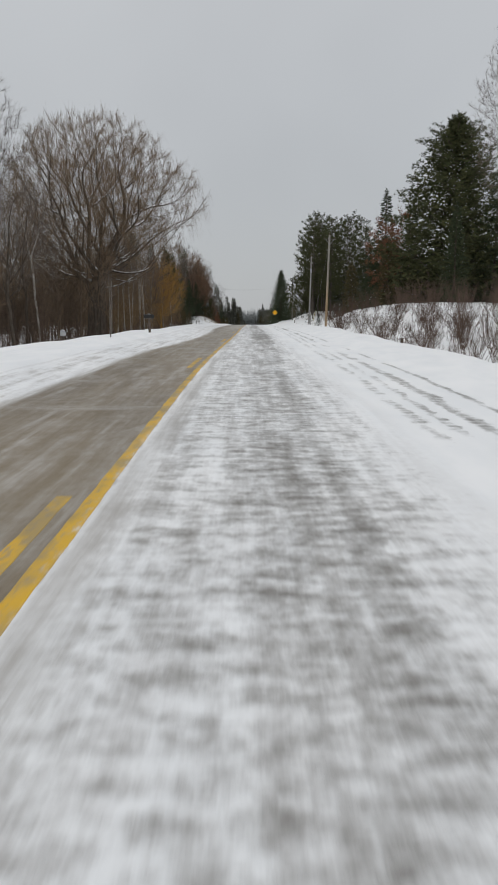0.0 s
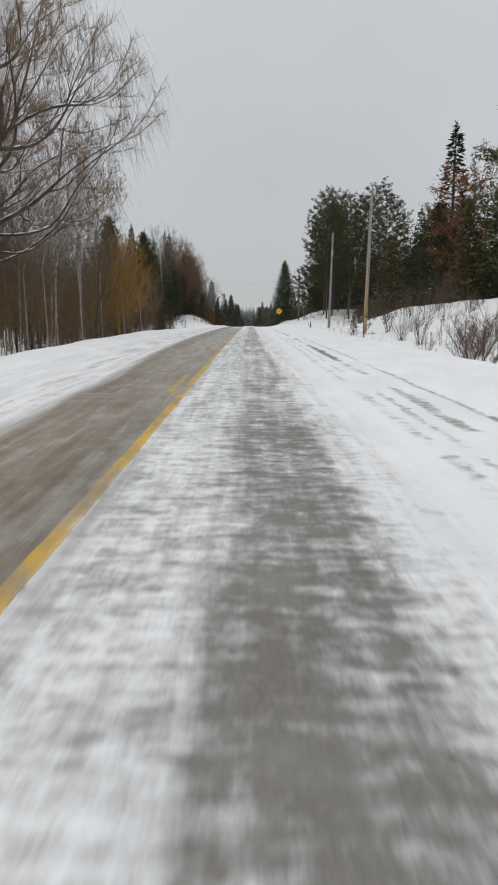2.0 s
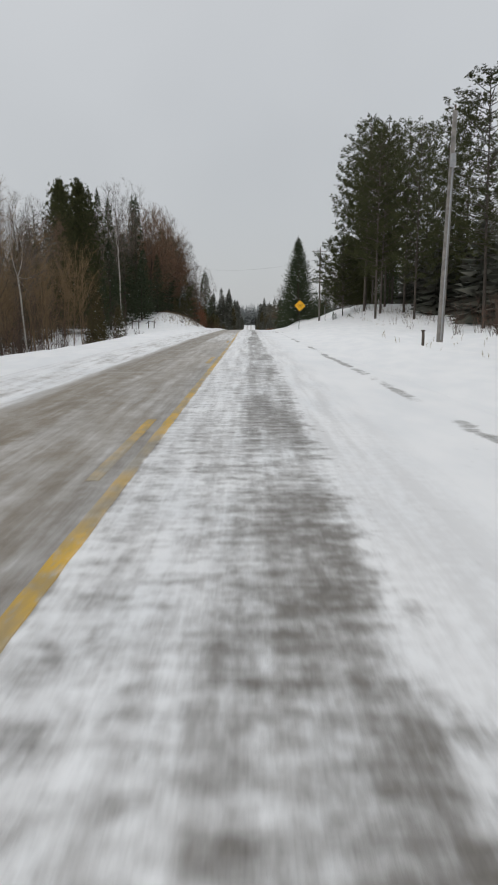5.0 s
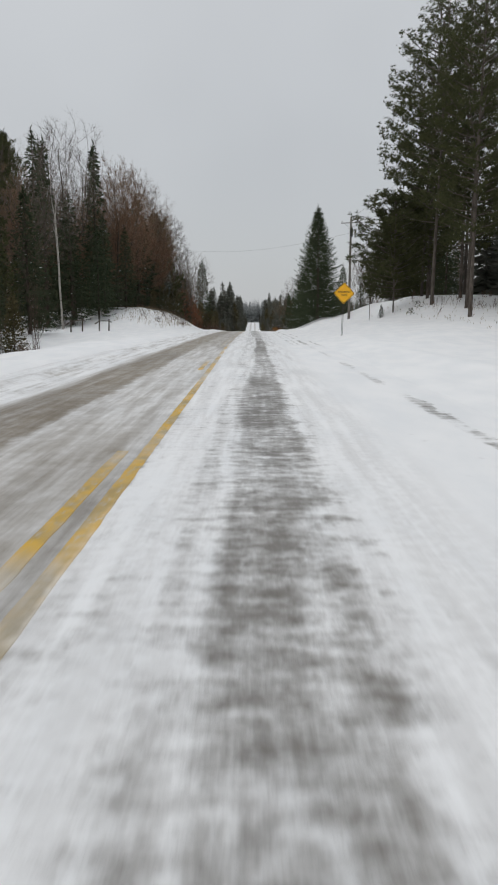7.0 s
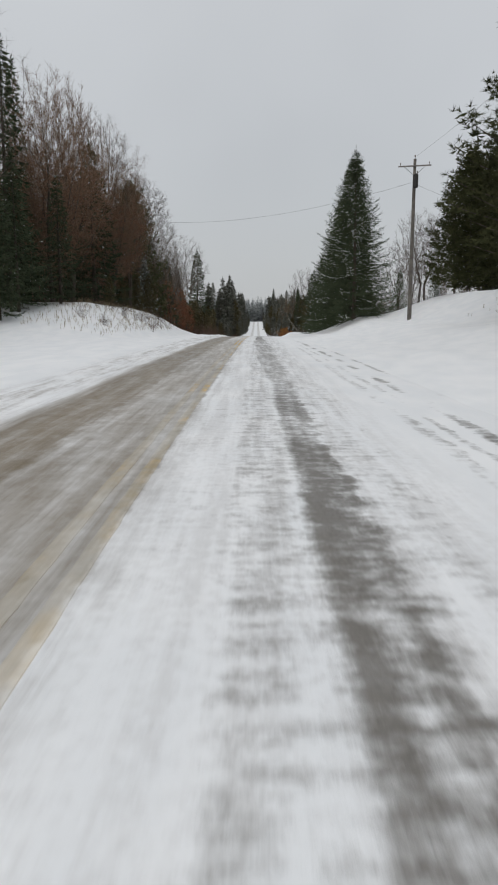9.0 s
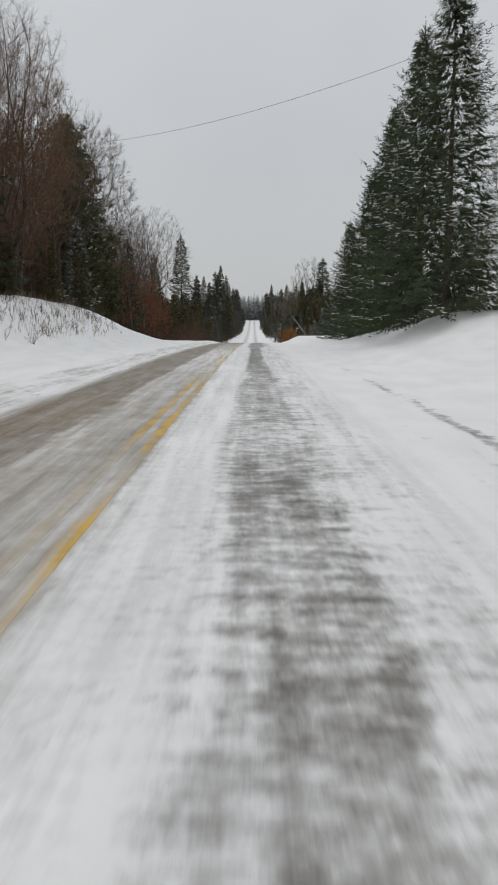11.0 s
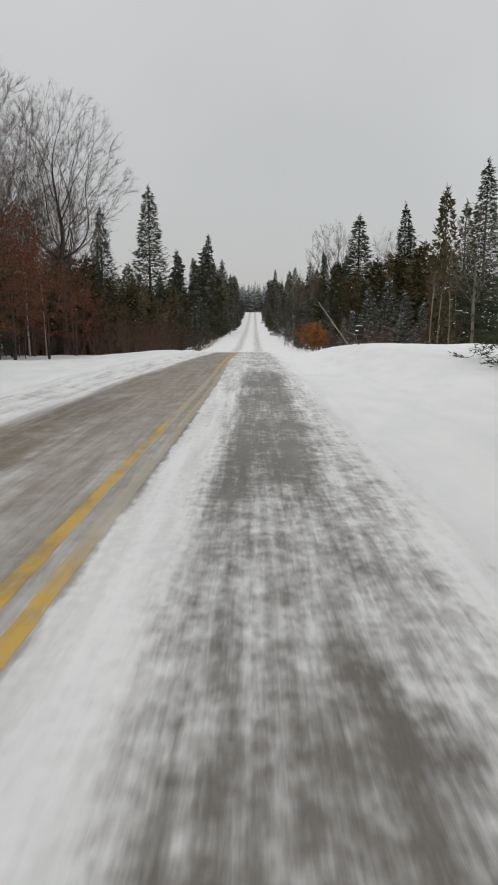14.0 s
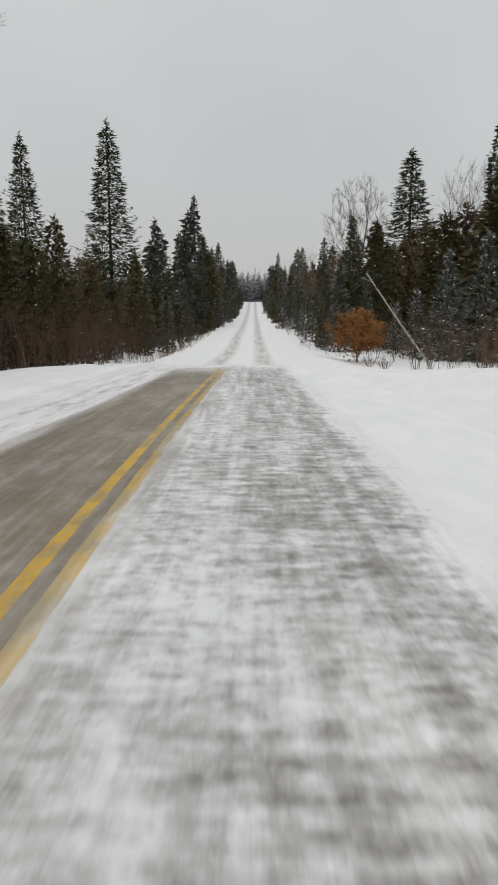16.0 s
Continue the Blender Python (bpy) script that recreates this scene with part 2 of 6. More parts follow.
def road_colour(k):
    snow, grain, broad, streak = road_snow(k)
    stones = k.noise(45, (1, 1, 1), 4, 0.7)
    stain = k.noise(0.6, (1.4, 0.22, 1), 5, 0.62)
    x = k.axis("X")
    muddy = k.mix(k.ramp(stain, 0.3, 0.7), (0.128, 0.096, 0.055), (0.205, 0.158, 0.096))
    grey = k.mix(k.ramp(stain, 0.3, 0.7), (0.108, 0.098, 0.087), (0.180, 0.165, 0.146))
    asphalt = k.mix(k.ramp(x, -1.3, -0.6), muddy, grey)
    asphalt = k.mix(k.ramp(stones, 0.35, 0.7, 0, 0.5), asphalt, k.mix(k.ramp(x, -1.3, -0.6), (0.27, 0.225, 0.16), (0.27, 0.25, 0.22)))
    white = snow_colour(k)[0]
    trodden = k.math('MULTIPLY', k.ramp(x, 1.7, 1.0), k.ramp(k.math('ADD', k.math('MULTIPLY', streak, 0.6), k.math('MULTIPLY', grain, 0.4)), 0.60, 0.40, 0.0, 0.55))
    white = k.mix(trodden, white, (0.66, 0.65, 0.645))
    drift = k.ramp(k.noise(1.0, (0.22, 0.8, 0), 5, 0.62), 0.52, 0.78, 0.0, 0.42)
    powder = k.ramp(k.noise(1.5, (0.9, 0.35, 0), 5, 0.65), 0.46, 0.74, 0.0, 0.34)
    streaks = k.ramp(streak, 0.46, 0.80, 0.0, 0.30)
    dusty = k.math('MAXIMUM', k.math('MAXIMUM', k.math('MULTIPLY', drift, k.ramp(grain, 0.3, 0.6, 0.4, 1.0)), powder), streaks)
    dusty = k.math('MULTIPLY', dusty, k.ramp(x, -1.2, -0.8, 1.0, 0.45))
    return k.mix(k.math('MAXIMUM', snow, dusty), asphalt, white), snow, grain, stones, broad


def road_material():
    k = Mat("snowy_asphalt", 0.6, 0.4)
    colour, snow, grain, stones, broad = road_colour(k)
    k.color(colour)
    k.rough(k.ramp(snow, 0, 1, 0.5, 0.8))
    lane = k.ramp(k.axis("X"), 1.7, 1.1, 0.06, 0.35)
    k.bump(k.math('ADD', k.math('MULTIPLY', snow, 0.9), k.math('ADD', k.math('MULTIPLY', grain, lane), k.math('MULTIPLY', stones, 0.06))), 0.45, 0.03)
    return k.m


def line_material():
    k = Mat("worn_yellow_paint", 0.6, 0.3)
    colour, snow, grain, stones, broad = road_colour(k)
    y = k.axis("Y")
    worn = k.ramp(k.noise(5, (1, 0.4, 1), 5), 0.36, 0.62)
    paint = k.mix(worn, (0.42, 0.30, 0.11), (0.70, 0.42, 0.035))
    early = [(0, 0.32), (38, 0.40), (52, 0.46), (62, 0.44), (80, 0.48), (100, 0.50), (112, 0.42), (122, 0.50), (130, 0.70), (142, 0.74), (162, 0.62), (172, 0.46), (180, 0.64)]
    outer = k.curve(y, early[:7] + [(128, 0.82), (164, 0.84), (169, 0.46), (174, 0.46), (178, 0.80)] + [(183, 0.74), (185.5, 0.30), (187, 0.32), (189, 0.84), (203, 0.84), (205, 0.48), (207, 0.28), (212, 0.34), (215, 0.60), (222, 0.72), (226, 0.50), (229, 0.28), (262, 0.36)], 0, 1)
    inner = k.curve(y, early + [(183, 0.70), (185.5, 0.30), (187, 0.32), (189, 0.84), (192, 0.60), (194, 0.42), (198, 0.48), (201, 0.80), (205, 0.74), (207, 0.46), (210, 0.78), (222, 0.84), (228, 0.66), (234, 0.60), (262, 0.60)], 0, 1)
    first = k.ramp(k.axis("X"), -1.08, -1.12)
    hidden = k.math('ADD', k.math('MULTIPLY', outer, first), k.math('MULTIPLY', inner, k.math('SUBTRACT', 1.0, first)))
    patchy = k.math('ADD', k.math('MULTIPLY', k.math('SUBTRACT', k.noise(0.8, (1, 0.5, 0), 5, 0.65), 0.5), 1.7), hidden)
    cover = k.ramp(patchy, 0.25, 0.85, 0.0, 0.95)
    fleck = k.ramp(k.noise(13, (1.2, 0.5, 0), 5, 0.75), 0.47, 0.66, 0.0, 0.70)
    k.color(k.mix(k.math('MINIMUM', k.math('MAXIMUM', cover, fleck), 0.94), paint, k.mix(k.ramp(y, 198.0, 208.0, 0.17, 0.42), colour, (0.62, 0.58, 0.46))))
    k.bump(grain, 0.3, 0.01)
    return k.m


def bark_material(name, a, b, scale=6, stretch=(1, 1, 0.25), snowy=0.0):
    k = Mat(name, 0.9, 0.15)
    n = k.noise(scale, stretch, 5, 0.6, world=False)
    c = k.mix(k.ramp(n, 0.3, 0.7), a, b)
    c = k.mix(k.ramp(k.random(), 0, 1, 0.0, 0.35), c, tuple(v * 0.55 for v in a))
    k.color(c)
    k.bump(n, 0.6, 0.03)
    return k.m


def birch_material():
    k = Mat("birch_bark", 0.75, 0.2)
    n = k.noise(5, (0.8, 0.8, 3.0), 4, 0.6, world=False)
    c = k.mix(k.ramp(n, 0.56, 0.64), (0.40, 0.375, 0.335), (0.09, 0.08, 0.07))
    k.color(c)
    k.bump(n, 0.3, 0.01)
    return k.m


def leaf_material(name, a, b, tip=None):
    k = Mat(name, 0.9, 0.05)
    c = k.mix(k.island(), a, b)
    c = k.mix(k.ramp(k.random(), 0, 1, 0.0, 0.4), c, tuple(v * 0.6 for v in b))
    k.color(c)
    return k.m


def plain_material(name, a, b, rough=0.6, scale=8, metal=0.0):
    k = Mat(name, rough, 0.4)
    k.b.inputs["Metallic"].default_value = metal
    n = k.noise(scale, (1, 1, 1), 4, world=False)
    k.color(k.mix(k.ramp(n, 0.3, 0.7), a, b))
    k.bump(n, 0.15, 0.005)
    return k.m


def pole_material():
    """Tan wood near the foot, weathered to grey towards the top."""
    k = Mat("weathered_pole_wood", 0.85, 0.3)
    n = k.noise(4, (3, 3, 0.4), 5, 0.6, world=False)
    tan = k.mix(k.ramp(n, 0.3, 0.7), (0.26, 0.185, 0.11), (0.42, 0.315, 0.20))
    grey = k.mix(k.ramp(n, 0.3, 0.7), (0.22, 0.20, 0.17), (0.34, 0.315, 0.28))
    high = k.math('ADD', k.axis("Z"), k.math('MULTIPLY', n, 2.0))
    k.color(k.mix(k.ramp(high, 3.0, 6.5), tan, grey))
    k.bump(n, 0.3, 0.01)
    return k.m


M_SNOW = snow_material()
M_ROAD = road_material()
M_LINE = line_material()
M_BARK = bark_material("grey_brown_bark", (0.060, 0.048, 0.038), (0.125, 0.105, 0.085))
M_PINEBARK = bark_material("pine_bark", (0.062, 0.053, 0.046), (0.13, 0.112, 0.096))
M_TWIG = bark_material("brown_twigs", (0.15, 0.105, 0.068), (0.25, 0.185, 0.125))
M_GREYTWIG = bark_material("grey_twigs", (0.105, 0.088, 0.076), (0.18, 0.152, 0.132))
M_WILLOW = bark_material("willow_twigs", (0.185, 0.135, 0.092), (0.30, 0.22, 0.15))
M_GOLD = bark_material("golden_willow_twigs", (0.275, 0.160, 0.052), (0.40, 0.240, 0.082))
M_GOLDBROWN = bark_material("golden_brown_twigs", (0.205, 0.142, 0.080), (0.31, 0.222, 0.132))
M_GRASS = bark_material("dry_grass", (0.27, 0.215, 0.13), (0.40, 0.33, 0.22))
M_RUST = leaf_material("rust_brown_leaves", (0.145, 0.057, 0.033), (0.24, 0.105, 0.060))
M_OAKLEAF = leaf_material("brown_oak_leaves", (0.135, 0.074, 0.046), (0.215, 0.125, 0.080))
M_ORANGE = leaf_material("orange_dry_leaves", (0.20, 0.085, 0.032), (0.31, 0.14, 0.052))
M_REDBRUSH = bark_material("red_brown_brush", (0.105, 0.066, 0.049), (0.175, 0.114, 0.086))
M_RUSSET = bark_material("russet_twigs", (0.145, 0.092, 0.062), (0.225, 0.155, 0.108))
M_BRUSH = bark_material("dark_brush_stems", (0.085, 0.060, 0.048), (0.16, 0.115, 0.090))
M_DIMTWIG = bark_material("dull_brown_twigs", (0.095, 0.070, 0.050), (0.175, 0.132, 0.096))
M_PALEBARK = bark_material("pale_tan_bark", (0.14, 0.122, 0.097), (0.235, 0.205, 0.165))
M_BIRCH = birch_material()
M_SPRUCE = leaf_material("spruce_needles", (0.046, 0.062, 0.038), (0.084, 0.100, 0.058))
M_PINE = leaf_material("pine_needles", (0.046, 0.056, 0.028), (0.098, 0.102, 0.048))
M_CEDAR = leaf_material("cedar_foliage", (0.068, 0.063, 0.032), (0.132, 0.112, 0.060))
M_FROST = leaf_material("frosted_needles", (0.085, 0.098, 0.080), (0.20, 0.21, 0.19))
# needle green lightened towards grey to stand in for haze over the distance
M_LARCH = leaf_material("hazed_needles", (0.084, 0.090, 0.074), (0.150, 0.150, 0.126))
# the pale grey is distance haze put into the foliage colour
M_FARWOOD = leaf_material("haze_grey_foliage", (0.22, 0.24, 0.24), (0.34, 0.355, 0.355))
M_POLE = pole_material()
M_GREYPOLE = plain_material("grey_pole_wood", (0.17, 0.16, 0.15), (0.27, 0.255, 0.235), 0.85, 4)
M_DARKPOLE = plain_material("dark_pole_wood", (0.10, 0.09, 0.08), (0.18, 0.165, 0.145), 0.85, 4)
M_STEEL = plain_material("galvanised_steel", (0.30, 0.31, 0.32), (0.42, 0.43, 0.44), 0.45, 12, 0.8)
M_DARKSTEEL = plain_material("weathered_dark_steel", (0.035, 0.034, 0.033), (0.07, 0.068, 0.065), 0.6, 12, 0.2)
M_CABLE = plain_material("black_cable", (0.02, 0.02, 0.02), (0.035, 0.035, 0.035), 0.6)
M_SIGN = plain_material("yellow_sign_sheet", (0.78, 0.40, 0.008), (0.84, 0.45, 0.012), 0.45, 3)
M_BLACK = plain_material("black_paint", (0.012, 0.012, 0.013), (0.025, 0.025, 0.025), 0.85)
M_CERAMIC = plain_material("brown_ceramic", (0.10, 0.07, 0.05), (0.16, 0.12, 0.09), 0.3)
M_GREYMETAL = plain_material("grey_painted_metal", (0.28, 0.29, 0.30), (0.36, 0.37, 0.38), 0.5)
M_WOODPOST = plain_material("dark_post_wood", (0.07, 0.055, 0.045), (0.13, 0.105, 0.085), 0.9, 5)
M_WHITE = plain_material("white_plate", (0.7, 0.7, 0.69), (0.8, 0.8, 0.79), 0.5)

# ---- the lie of the land ----
ROAD_Y = [-60, -20, 0, 15, 30, 45, 60, 80, 100, 120, 140, 160, 180, 200, 215, 228, 240, 252, 268, 285, 300, 354, 430, 500, 515, 560, 700, 2000]
ROAD_Z = [-5.8, -4.35, -3.4, -2.68, -2.1, -1.57, -1.11, -0.56, -0.05, 0.42, 0.81, 1.12, 1.31, 1.34, 1.25, 1.08, 0.84, 0.5, 0.1, -0.05, 0.1, 0.96, 3.2, 6.8, 7.0, 5.5, 4, 4]


def hermite(xs, zs, v):
    v = np.asarray(v, float)
    xs, zs = np.array(xs, float), np.array(zs, float)
    m = np.gradient(zs, xs)
    i = np.clip(np.searchsorted(xs, v) - 1, 0, len(xs) - 2)
    h = xs[i + 1] - xs[i]
    s = np.clip((v - xs[i]) / h, 0, 1)
    return ((1 + 2 * s) * (1 - s) ** 2 * zs[i] + s * (1 - s) ** 2 * h * m[i] + s * s * (3 - 2 * s) * zs[i + 1] + s * s * (s - 1) * h * m[i + 1])


def road_z(y):
    return hermite(ROAD_Y, ROAD_Z, np.clip(y, ROAD_Y[0], ROAD_Y[-1]))


def step(a, b, v):
    s = np.clip((np.asarray(v, float) - a) / (b - a), 0, 1)
    return s * s * (3 - 2 * s)


def bumps(x, y):
    """Soft unevenness of the snow away from the road."""
    return (np.sin(x * 0.9 + 1.3 * np.sin(y * 0.23)) * np.sin(y * 0.57 + 0.8 * np.sin(x * 0.31)) * 0.5
            + np.sin(x * 2.1 + y * 0.7) * np.sin(y * 1.37 - x * 0.5) * 0.22 + np.sin(x * 0.21 - y * 0.13) * 0.6)


def ground_z(x, y):
    x, y = np.asarray(x, float), np.asarray(y, float)
    z = road_z(y)
    off = np.abs(x + 0.6)
    rough = step(3.2, 7, off)
    z = z + rough * bumps(x, y) * 0.12
    gravel = step(256, 266, y)
    # left: a low berm, then the embankment down into the wood
    z = z + 0.16 * step(-3.4, -4.6, x) * (1 - gravel)
    low = 1 - step(120, 158, y)
    z = z - 1.9 * step(-6.3, -13, x) * low
    z = z + 2.7 * step(-7.0, -13.5, x) * step(160, 186, y) * (1 - step(208, 242, y)) * (1 - 0.5 * step(-18, -30, x))
    z = z - 0.42 * step(-7, -12, x) * step(205, 235, y) * (1 - gravel)
    # right: shoulder, bank under the pines, mound with the spruces
    z = z + 0.25 * step(3.2, 5.0, x) * (1 - step(232, 250, y))
    bank = step(-40, 10, y) * (1 - step(88, 108, y))
    z = z + bank * (0.15 * step(6.4, 9.0, x) + (1.15 + 0.7 * step(46, 70, y)) * step(8.6, 14.6, x))
    z = z - 0.42 * step(20, 50, y) * (1 - step(96, 112, y)) * step(5.0, 7.0, x) * (1 - step(8.8, 11.5, x))
    z = z - 1.10 * step(4.4, 7.6, x) * (1 - 0.8 * step(10.5, 15.0, x)) * step(-30, 0, y) * (1 - step(44, 62, y))
    mound = step(118, 158, y) * (1 - 0.55 * step(188, 204, y)) * (1 - step(206, 222, y))
    z = z + mound * (0.85 * step(4.6, 9.5, x) + 1.0 * step(9, 15, x))
    z = z + 0.7 * step(5.2, 8.8, x) * step(178, 192, y) * (1 - step(200, 218, y))
    z = z + 0.46 * step(3.0, 5.0, x) * step(215, 232, y) * (1 - step(246, 260, y))
    z = z + 1.3 * step(9.5, 15.5, x) * step(148, 168, y) * (1 - step(180, 198, y))
    # ridges thrown up by the plough along both edges
    ragged = 0.65 + 0.35 * np.sin(y * 1.3 + 2 * np.sin(y * 0.37)) * np.sin(y * 0.53 + 1)
    for at, wide, high, sway in ((-4.75, 0.30, 0.11, 0.12), (-6.1, 0.45, 0.08, 0.30), (3.65, 0.28, 0.09, 0.10), (4.9, 0.40, 0.06, 0.25)):
        z = z + (1 - gravel) * high * ragged * np.exp(-((x - at - sway * np.sin(y * 0.11 + at)) / wide) ** 2)
    # the valley: the road runs on a low causeway
    z = z - gravel * (0.7 * step(-4.4, -7.0, x) + 0.35 * step(3.2, 5.8, x)) * (1 - step(330, 400, y))
    # far away the land rises into low wooded hills
    z = z + step(520, 900, y) * 10 + 6 * step(60, 400, np.abs(x))
    return z


def gz(x, y):
    return float(ground_z(x, y))


def link_mesh(name, verts, faces, material, parent=None, label="", smooth=False):
    me = bpy.data.meshes.new(name)
    me.from_pydata(verts if isinstance(verts, list) else verts.tolist(), [], faces if isinstance(faces, list) else faces.tolist())
    me.materials.append(material)
    if smooth:
        me.shade_smooth()
    me.update()
    ob = new(name, me)
    if parent:
        ob.parent = parent
    if label:
        ob["label"] = label
    return ob


def sheet(name, xs, ys, height, material):
    gx, gy = np.meshgrid(xs, ys)
    v = np.stack([gx.ravel(), gy.ravel(), height(gx, gy).ravel()], 1)
    w, h = len(xs), len(ys)
    i = (np.arange(h - 1)[:, None] * w + np.arange(w - 1)[None, :]).ravel()
    return link_mesh(name, v, np.stack([i, i + 1, i + w + 1, i + w], 1), material, smooth=True)


gxs = np.concatenate([[-900, -500, -260, -140, -90], np.arange(-60, -16, 4), np.arange(-16, -8, 0.5), np.arange(-8, 8, 0.2), np.arange(8, 18, 0.5),
                      np.arange(18, 60, 4), [60, 90, 140, 260, 500, 900]])
gys = np.concatenate([[-400, -150], np.arange(-60, 280, 0.9), np.arange(280, 560, 4), [580, 640, 700, 800, 900, 1100, 1400, 2000]])


def ground_height(x, y):
    inside = step(-4.5, -4.15, x) * step(3.1, 2.75, x) * step(260, 258, y) * step(-60, -58, y)
    return ground_z(x, y) - 0.10 * inside


ground = tagged(sheet("ground", gxs, gys, ground_height, M_SNOW), "wind-smoothed white snow over verges, banks and woodland floor", "snow", kind="structure")


def road_height(x, y):
    edge = np.minimum(step(-4.7, -4.2, x), 1 - step(2.9, 3.4, x))
    lumps = 0.012 * np.sin(x * 3.1 + np.sin(y * 0.9)) * np.sin(y * 1.9 + x) * step(-0.8, -0.2, x) * edge
    return ground_z(x, y) + 0.022 * edge - 0.06 * (1 - edge) + lumps + 0.015 * edge * (1 - ((x + 1.1) / 3.6) ** 2)


road = tagged(sheet("road", np.arange(-4.9, 3.6, 0.25), np.arange(-60, 261.5, 0.75), road_height, M_ROAD),
              "two-lane asphalt road half covered with blown and trodden snow", "road", kind="structure")


def track_material():
    k = Mat("packed_snow_with_wheel_tracks", 0.75, 0.25)
    x = wobble(k, k.axis("X"), 0.35, 0.2)
    streak, clump = k.noise(1.4, (2.2, 0.15, 0), 4, 0.6), k.noise(1.2, (1, 0.8, 0), 5, 0.65)
    a = k.math('MULTIPLY', k.ramp(x, -2.3, -1.7), k.ramp(x, -0.9, -1.5))
    c = k.math('MULTIPLY', k.ramp(x, -0.2, 0.3), k.ramp(x, 1.1, 0.6))
    dirt = k.math('MULTIPLY', k.math('MAXIMUM', a, c), k.ramp(k.math('ADD', k.math('MULTIPLY', streak, 0.6), k.math('MULTIPLY', clump, 0.4)), 0.35, 0.65, 0.15, 0.75))
    k.color(k.mix(dirt, k.mix(k.ramp(clump, 0.3, 0.7), SNOW_A, SNOW_B), (0.40, 0.37, 0.33)))
    k.bump(k.math('SUBTRACT', clump, dirt), 0.4, 0.05)
    return k.m


def gravel_height(x, y):
    return ground_z(x, y) + 0.012 - 0.16 * step(258.0, 256.0, y)


tagged(sheet("road_gravel", np.arange(-3.9, 3.0, 0.3), np.arange(256, 520, 2.0), gravel_height, track_material()),
       "unpaved road of packed snow with two wheel tracks", "road", kind="structure")


def wander(y):
    return float(hermite([-60, 3, 11, 25, 33, 50, 58, 106, 114, 135, 186, 204, 222, 232, 242, 262], [-0.15, -0.15, -0.20, -0.06, 0.04, 0.09, 0.08, 0.14, 0.11, -0.06, -0.05, 0.02, 0.12, 0.0, -0.08, -0.06], np.array(y)))


def line_strip(name, x0, spans):
    """A painted line with ragged, worn edges."""
    v, f, rng = [], [], random.Random(name)
    for a, b in spans:
        ys = np.arange(a, b + 0.01, 0.2)
        n = len(v)
        for yy in ys:
            e0, e1 = rng.uniform(-0.005, 0.005), rng.uniform(-0.005, 0.005)
            for dx, dz in ((-0.058 + e0, -0.003), (-0.050 + e0, 0.003), (0.050 + e1, 0.003), (0.058 + e1, -0.003)):
                xx = x0 + wander(yy) + dx
                v.append((xx, float(yy), float(road_height(np.array(xx), np.array(yy))) + dz))
        f += [(n + 4 * i + j, n + 4 * i + j + 1, n + 4 * i + j + 5, n + 4 * i + j + 4) for i in range(len(ys) - 1) for j in range(3)]
    return tagged(link_mesh(name, v, f, M_LINE), "worn yellow centre line painted on the asphalt", "road marking", kind="structure")


dashes = [(4.4 + 12.75 * n - 3.05, 4.4 + 12.75 * n) for n in range(-4, 14)]
line_strip("road_line_1", -1.215, [d for d in dashes if d[1] < 103] + [(105.4, 108.7), (118.0, 121.4), (130.4, 258.0)])
line_strip("road_line_2", -1.0, [(-58.0, 258.0)])


